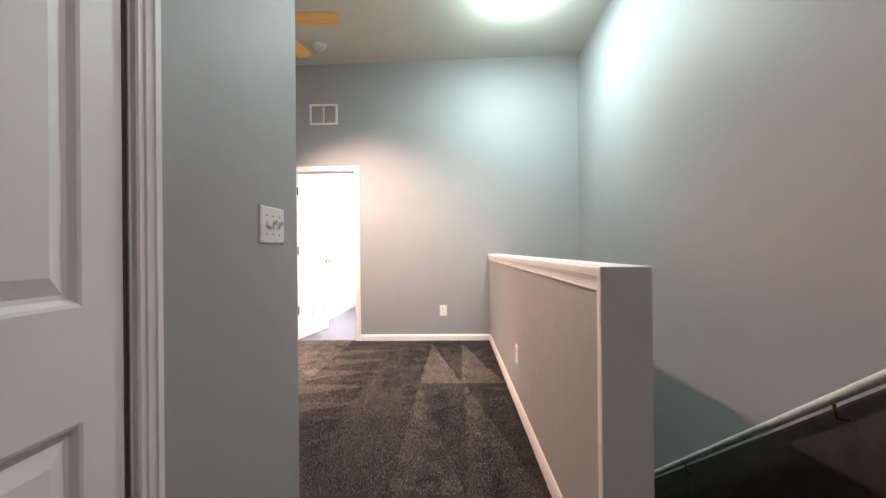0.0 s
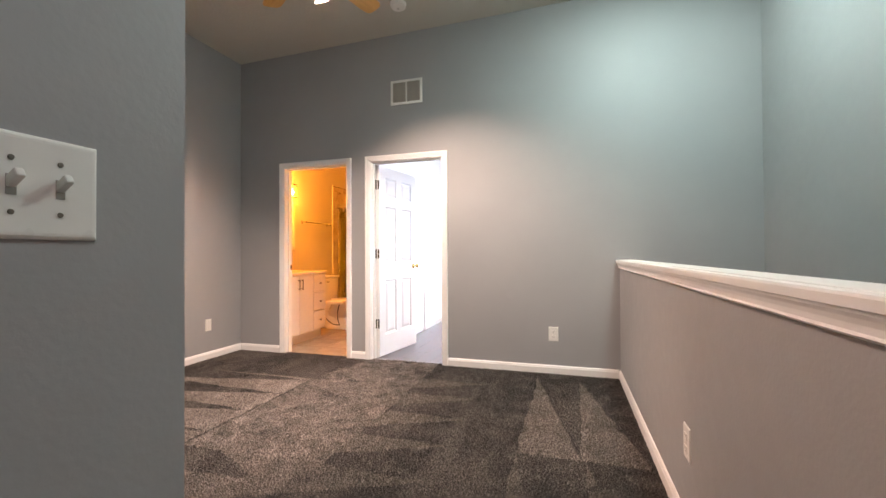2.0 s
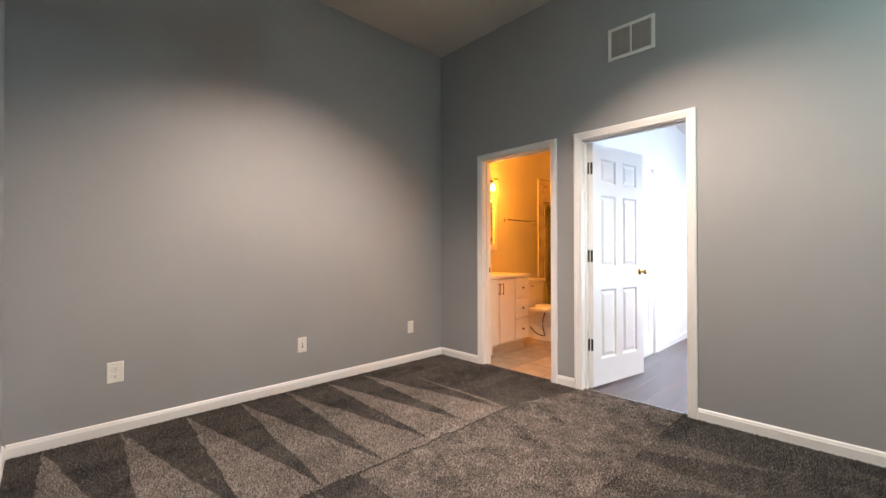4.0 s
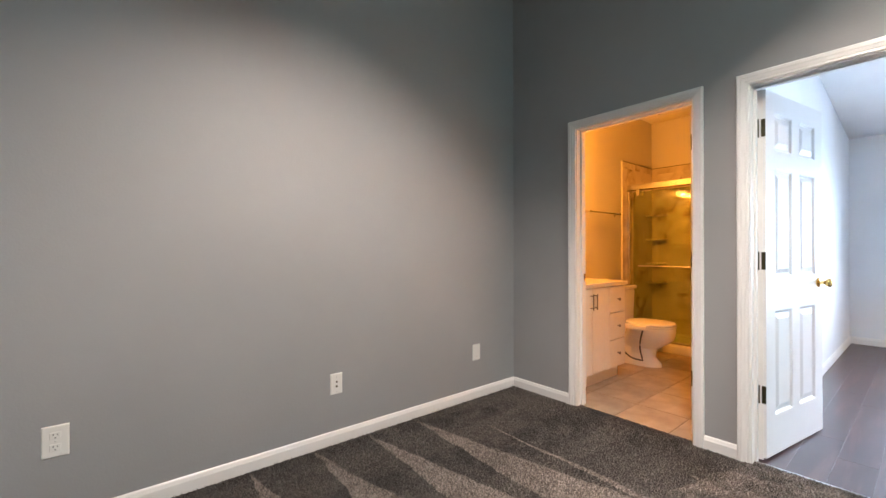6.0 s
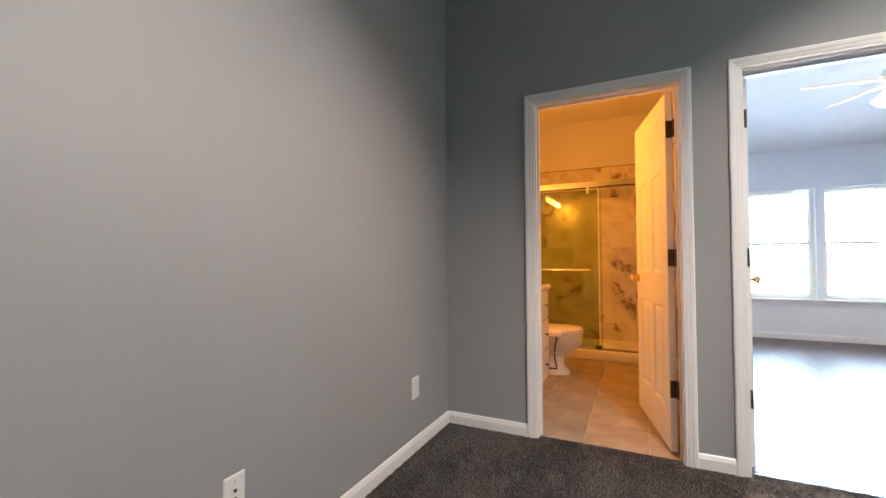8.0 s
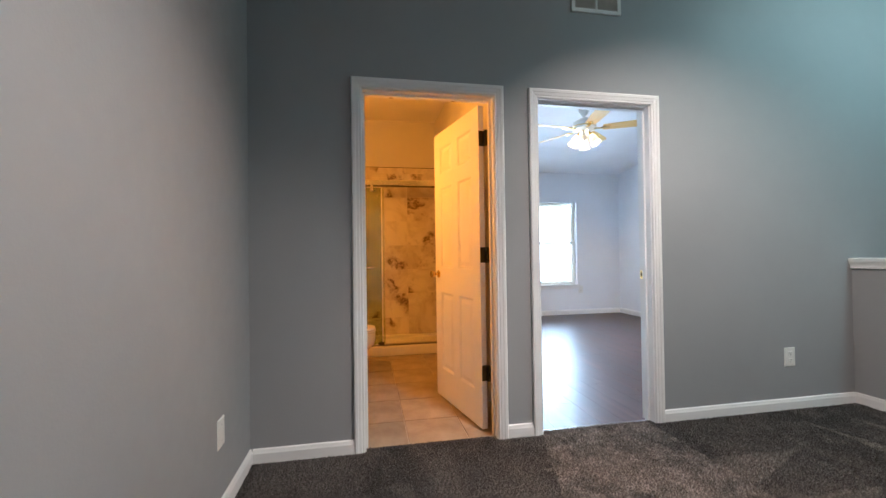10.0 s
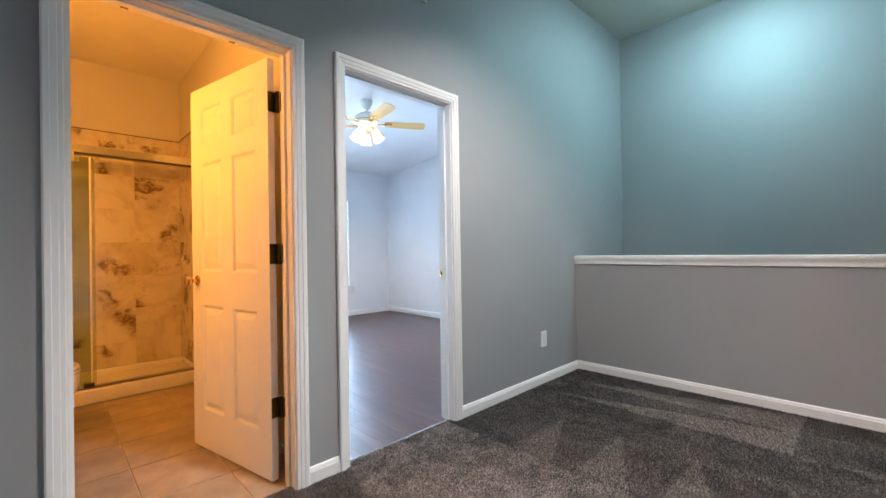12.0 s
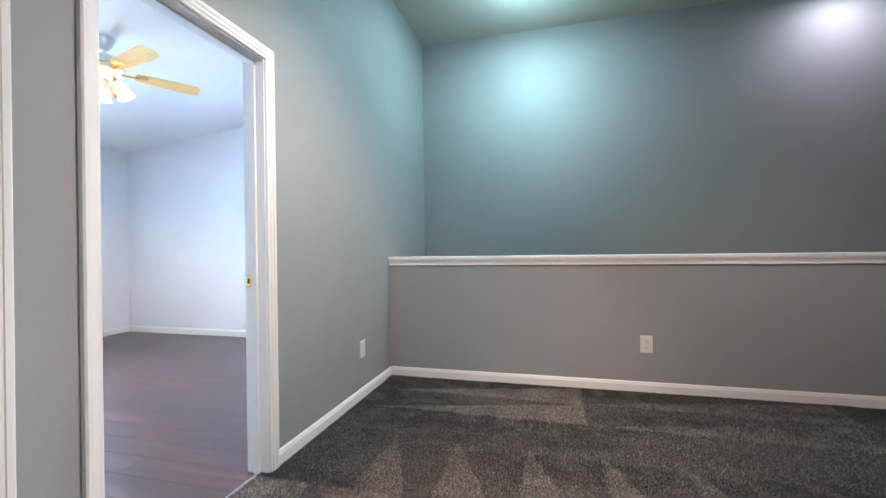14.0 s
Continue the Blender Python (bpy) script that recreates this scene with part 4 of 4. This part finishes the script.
def loft(rows, segments=28, power=2.3):
    """Rounded rings (x, y, half length, half width, z), skinned and capped."""
    bm = bmesh.new()
    rings = []
    for cx, cy, rx, ry, z in rows:
        ring = []
        for k in range(segments):
            a = 2 * math.pi * k / segments
            c, s = math.cos(a), math.sin(a)
            ring.append(bm.verts.new((cx + rx * math.copysign(abs(c) ** (2 / power), c), cy + ry * math.copysign(abs(s) ** (2 / power), s), z)))
        rings.append(ring)
    for a, b in zip(rings, rings[1:]):
        for i in range(segments):
            n = (i + 1) % segments
            bm.faces.new((a[i], a[n], b[n], b[i]))
    bm.faces.new(rings[0]), bm.faces.new(rings[-1])
    return bm


TY = 6.42
toilet = thing("toilet", "white porcelain toilet with a closed lid", "toilet")
part("bowl", loft(((-3.225, TY, 0.215, 0.105, 0.0), (-3.225, TY, 0.21, 0.10, 0.03), (-3.245, TY, 0.18, 0.075, 0.09), (-3.24, TY, 0.185, 0.075, 0.17), (-3.18, TY, 0.225, 0.12, 0.235), (-3.135, TY, 0.235, 0.155, 0.28),
                   (-3.115, TY, 0.225, 0.17, 0.32), (-3.11, TY, 0.222, 0.182, 0.37), (-3.11, TY, 0.222, 0.184, 0.395))), PORCELAIN, toilet, smooth=True)
part("pedestal_back", boxed(-3.63, -3.25, TY - 0.075, TY + 0.075, 0.0, 0.385, bevel=0.03, segments=3), PORCELAIN, toilet, smooth=True)
part("seat", loft(((-3.11, TY, 0.224, 0.184, 0.397), (-3.11, TY, 0.228, 0.188, 0.405), (-3.11, TY, 0.226, 0.186, 0.414)), power=2.2), PORCELAIN, toilet, smooth=True)
part("lid", loft(((-3.115, TY, 0.222, 0.182, 0.418), (-3.115, TY, 0.228, 0.188, 0.424), (-3.115, TY, 0.222, 0.182, 0.437), (-3.115, TY, 0.16, 0.12, 0.443)), power=2.2), PORCELAIN, toilet, smooth=True)
tank = boxed(-3.640, -3.365, TY - 0.215, TY + 0.215, 0.385, 0.735, bevel=0.022, segments=3)
for v in tank.verts:
    if v.co.z < 0.5:
        v.co.y = TY + (v.co.y - TY) * 0.86
part("tank", tank, PORCELAIN, toilet, smooth=True)
part("tank_lid", boxed(-3.650, -3.350, TY - 0.225, TY + 0.225, 0.737, 0.775, bevel=0.010, segments=3), PORCELAIN, toilet, smooth=True)
part("flush_lever", tube([(-3.352, TY - 0.15, 0.69), (-3.335, TY - 0.15, 0.69), (-3.332, TY - 0.09, 0.685)], 0.006, 8), CHROME, toilet, "chrome lever")
part("bidet_panel", boxed(-3.30, -3.05, TY - 0.25, TY - 0.180, 0.382, 0.424, bevel=0.008), PLASTIC, toilet, "white bidet control panel")
hose = [(-3.09 - 0.02 * math.sin(t * 3), TY - 0.215 - 0.025 * math.sin(t * math.pi), 0.39 - 0.30 * t) for t in np.linspace(0, 1, 12)]
hose += [(-3.12 - 0.2 * t, TY - 0.215 + 0.02 * t, 0.09 - 0.03 * math.sin(t * math.pi) + 0.08 * t) for t in np.linspace(0.1, 1, 8)]
part("hose", tube(hose, 0.007, 8), RUBBER, toilet, "dark flexible hose", True)

# shower
pan = thing("shower_pan", "cream shower base with a raised curb", "shower")
part("base", boxed(BATH_LEFT + 0.003, PARTY0 - 0.003, 7.17, BATH_BACK - 0.06, -0.002, 0.055), PAN, pan)
part("back_lip", boxed(BATH_LEFT + 0.003, PARTY0 - 0.003, BATH_BACK - 0.06, BATH_BACK - 0.013, -0.002, 0.095, bevel=0.01, segments=3), PAN, pan, smooth=True)
part("curb", boxed(BATH_LEFT + 0.003, PARTY0 - 0.003, 7.055, 7.17, -0.002, 0.105, bevel=0.012, segments=3), PAN, pan, smooth=True)
surround = thing("shower_surround", "brown-veined marble panels lining the shower", "shower wall")
part("panel", boxed(BATH_LEFT + 0.012, PARTY0 - 0.012, BATH_BACK - 0.012, BATH_BACK - 0.001, 0.055, 2.21), MARBLE, surround)
part("panel", boxed(BATH_LEFT + 0.001, BATH_LEFT + 0.012, 6.985, BATH_BACK - 0.001, 0.106, 2.21), MARBLE, surround)
part("panel", boxed(PARTY0 - 0.012, PARTY0 - 0.001, 6.985, BATH_BACK - 0.001, 0.106, 2.21), MARBLE, surround)
edge = bmesh.new()
part("edge_trim", boxed(BATH_LEFT + 0.001, BATH_LEFT + 0.016, 6.975, 6.985, 0.106, 2.21), PAN, surround, "pale upright edge trim")
box(edge, BATH_LEFT + 0.001, BATH_LEFT + 0.016, 6.985, BATH_BACK - 0.016, 2.21, 2.217)
box(edge, BATH_LEFT + 0.001, PARTY0 - 0.001, BATH_BACK - 0.016, BATH_BACK - 0.001, 2.21, 2.217)
box(edge, PARTY0 - 0.016, PARTY0 - 0.001, 6.975, BATH_BACK - 0.016, 2.21, 2.217)
part("edge_strip", edge, BRONZE, surround, "thin dark edge strip")
for z in (0.72, 0.97, 1.27, 1.58):
    bm = bmesh.new()
    fan_pts = [(BATH_LEFT + 0.012, BATH_BACK - 0.012)] + [(BATH_LEFT + 0.012 + 0.19 * math.cos(a), BATH_BACK - 0.012 - 0.19 * math.sin(a)) for a in np.linspace(0, math.pi / 2, 9)]
    lo, hi = [bm.verts.new((x, y, z)) for x, y in fan_pts], [bm.verts.new((x, y, z + 0.018)) for x, y in fan_pts]
    bm.faces.new(lo), bm.faces.new(hi)
    for i in range(len(lo)):
        n = (i + 1) % len(lo)
        bm.faces.new((lo[i], lo[n], hi[n], hi[i]))
    part("corner_shelf", bm, MARBLE, surround, "quarter-round corner shelf")
enclosure = thing("shower_door", "sliding glass shower doors under a metal header", "shower door")
part("header", boxed(BATH_LEFT + 0.012, PARTY0 - 0.012, 7.095, 7.145, 1.865, 1.930, bevel=0.006), CHROME, enclosure, "polished header rail")
# Thin dark strip added for the shadow line beneath the header.
part("header_lip", boxed(BATH_LEFT + 0.012, PARTY0 - 0.012, 7.098, 7.142, 1.855, 1.8645), BRONZE, enclosure, "dark strip standing in for shade under the header")
part("bottom_track", boxed(BATH_LEFT + 0.012, PARTY0 - 0.012, 7.090, 7.150, 0.106, 0.118, bevel=0.002), STEEL, enclosure, "dull metal bottom track")
for x in (BATH_LEFT + 0.012, PARTY0 - 0.037):
    part("wall_jamb", boxed(x, x + 0.025, 7.10, 7.14, 0.118, 1.865, bevel=0.002), CHROME, enclosure)
for x0, x1, y in ((-3.645, -2.80, 7.098), (-3.615, -2.765, 7.132)):
    pane = part("glass_panel", boxed(x0, x1, y, y + 0.008, 0.125, 1.84), SHOWERGLASS, enclosure, "greenish clear glass panel")
    pane.visible_shadow = False
    if y < 7.11:
        part("edge_seal", boxed(x1, x1 + 0.012, y - 0.002, y + 0.010, 0.125, 1.84), PAN, pane, "pale edge seal")
    for x in (x0 + 0.10, x1 - 0.10):
        part("roller", boxed(x - 0.018, x + 0.018, y - 0.010, y + 0.018, 1.795, 1.866, bevel=0.004), CHROME, pane, "metal roller clamp")
gbar = tube([(-3.52, 7.045, 0.965), (-2.88, 7.045, 0.965)], 0.010, 12)
for x in (-3.49, -2.91):
    tube([(x, 7.045, 0.965), (x, 7.098, 0.965)], 0.009, 10, gbar)
part("door_towel_bar", gbar, CHROME, enclosure, "chrome bar across the glass", True)
part("bottom_guide", boxed(-2.84, -2.78, 7.085, 7.15, 0.118, 0.150, bevel=0.004), BRONZE, enclosure, "dark bottom guide")
valve = thing("shower_valve", "chrome shower valve with a lever handle", "shower valve", pose(PARTY0 - 0.012, 7.46, 1.07, 0, -90))
part("escutcheon", lathe(((0, 0), (0.075, 0), (0.075, 0.004), (0.066, 0.009), (0.03, 0.013), (0.028, 0.04), (0, 0.042)), 28), CHROME, valve, smooth=True)
part("lever", tube([(0, 0, 0.035), (-0.02, 0, 0.055), (-0.03, 0.07, 0.062)], 0.009, 10), CHROME, valve, smooth=True)

# ---- bedroom window ----
def double_hung(name, hole):
    window = tagged(thing(name, "white double-hung window with bright daylight outside", "window"), kind="structure")
    x0, x1, z0, z1 = hole
    bm = bmesh.new()
    for a, b, c, d in ((x0, x1, z1 - 0.035, z1), (x0, x1, z0, z0 + 0.035), (x0, x0 + 0.035, z0 + 0.035, z1 - 0.035), (x1 - 0.035, x1, z0 + 0.035, z1 - 0.035)):
        box(bm, a, b, BED_BACK + 0.075, BED_BACK + 0.135, c, d)
    part("window_frame", bm, VINYL, window)
    zm = (z0 + z1) / 2 + 0.01
    for za, zb, y in ((z0 + 0.035, zm + 0.018, BED_BACK + 0.085), (zm - 0.018, z1 - 0.035, BED_BACK + 0.110)):
        bm = bmesh.new()
        for a, b, c, d in ((x0 + 0.035, x1 - 0.035, zb - 0.03, zb), (x0 + 0.035, x1 - 0.035, za, za + 0.03), (x0 + 0.035, x0 + 0.062, za + 0.03, zb - 0.03), (x1 - 0.062, x1 - 0.035, za + 0.03, zb - 0.03)):
            box(bm, a, b, y, y + 0.022, c, d)
        sash = part("sash", bm, VINYL, window)
        pane = part("pane", boxed(x0 + 0.06, x1 - 0.06, y + 0.008, y + 0.012, za + 0.028, zb - 0.028), GLASS, sash, "clear window pane")
        pane.visible_shadow = False
    part("window_sill", boxed(x0 - 0.033, x1 + 0.033, BED_BACK - 0.045, BED_BACK + 0.074, z0 - 0.022, z0 + 0.002, bevel=0.004), TRIM, window)
    part("apron", boxed(x0 - 0.03, x1 + 0.03, BED_BACK - 0.014, BED_BACK - 0.001, z0 - 0.075, z0 - 0.023, bevel=0.003), TRIM, window)


double_hung("window_bedroom_1", WIN)
double_hung("window_bedroom_2", TWIN)
setting("backdrop", boxed(-9, 9, 14.0, 14.1, -3, 9), BRIGHT, "overexposed pale sky and haze outside the window")

# ---- floor pieces ----
tile_floor = tagged(thing("floor_bathroom", "beige ceramic floor tiles with brown grout", "floor"), kind="structure")
P, Q = 0.358, 0.40
xs = [BATH_LEFT] + [x for x in (-2.73 + P * k for k in range(-3, 4)) if BATH_LEFT + 0.03 < x < PARTY0 - 0.03] + [PARTY0]
ys = [FAR + 0.052] + [y for y in (5.29 + Q * k for k in range(0, 6)) if y < 7.03] + [7.054]
tile_meshes = {}
for xa, xb in zip(xs, xs[1:]):
    for ya, yb in zip(ys, ys[1:]):
        w, d = round(xb - xa - 0.006, 4), round(yb - ya - 0.006, 4)
        if (w, d) not in tile_meshes:
            tile_meshes[w, d] = finish("tile", boxed(-w / 2, w / 2, -d / 2, d / 2, -0.008, 0.0, bevel=0.0015, segments=1), TILE)
        t = new("tile", tile_meshes[w, d])
        t.parent, t.location = tile_floor, ((xa + xb) / 2, (ya + yb) / 2, 0)

plank_floor = tagged(thing("floor_bedroom", "dark brown glossy laminate plank floor", "floor"), kind="structure")
plank_meshes = {}
rng = random.Random(4)
x, k = PARTY1, 0
while x < BED_EAST - 0.02:
    xb = min(x + 0.16, BED_EAST)
    y = FAR + 0.062 if BED_DOOR[0] < xb and x < BED_DOOR[1] else BACK
    first = rng.choice((0.4, 0.7, 1.0))
    while y < BED_BACK - 0.001:
        yb = min(y + first, BED_BACK)
        first = 1.2
        w, d = round(xb - x - 0.0008, 4), round(yb - y - 0.0008, 4)
        if d > 0.02:
            if (w, d) not in plank_meshes:
                plank_meshes[w, d] = finish("plank", boxed(-w / 2, w / 2, -d / 2, d / 2, -0.012, 0.0, bevel=0.0004, segments=1), LAMINATE)
            t = new("plank", plank_meshes[w, d])
            t.parent, t.location = plank_floor, ((x + xb) / 2, (y + yb) / 2, -0.002)
        y = yb
    x = xb

# carpet pile: leaning tufts, one small island each, over the carpet that is walked past
def carpet_pile(regions, pitch, rnd):
    spots = []
    for x0, x1, y0, y1 in regions:
        gx, gy = np.meshgrid(np.arange(x0 + pitch / 2, x1, pitch), np.arange(y0 + pitch / 2, y1, pitch))
        spots.append(np.stack((gx.ravel(), gy.ravel()), 1))
    spots = np.concatenate(spots)
    n = len(spots)
    spots += rnd.uniform(-0.45, 0.45, (n, 2)) * pitch
    turn, tall = rnd.uniform(0, 2 * np.pi, n), rnd.uniform(0.006, 0.013, n)
    co = np.zeros((n, 5, 3))
    for k in range(4):
        a = turn + k * np.pi / 2
        co[:, k, 0], co[:, k, 1] = spots[:, 0] + 0.62 * pitch * np.cos(a), spots[:, 1] + 0.62 * pitch * np.sin(a)
    co[:, :4, 2] = 0.007
    co[:, 4, :2] = spots + rnd.normal(0, 0.45, (n, 2)) * pitch
    co[:, 4, 2] = tall + 0.007
    sides = np.array([(0, 1, 4), (1, 2, 4), (2, 3, 4), (3, 0, 4)])
    faces = (np.arange(n)[:, None, None] * 5 + sides[None]).reshape(-1, 3)
    data = bpy.data.meshes.new("carpet_pile")
    data.from_pydata(co.reshape(-1, 3), [], faces)
    data.materials.append(CARPET)
    ob = new("carpet_pile", data)
    ob.parent = bpy.data.objects["floor"]
    return tagged(ob, "short dense cut carpet pile", kind="stuff")


carpet_pile([(LEFT + 0.016, HALF0 - 0.016, SOUTH + 0.016, FAR - 0.015), (HALLW + 0.016, HALF0 - 0.03, 0.9, SOUTH + 0.016),
             (BATH_DOOR[0] + 0.004, BATH_DOOR[1] - 0.004, FAR - 0.015, FAR + 0.038), (BED_DOOR[0] + 0.004, BED_DOOR[1] - 0.004, FAR - 0.015, FAR + 0.038)], 0.0085, np.random.default_rng(7))
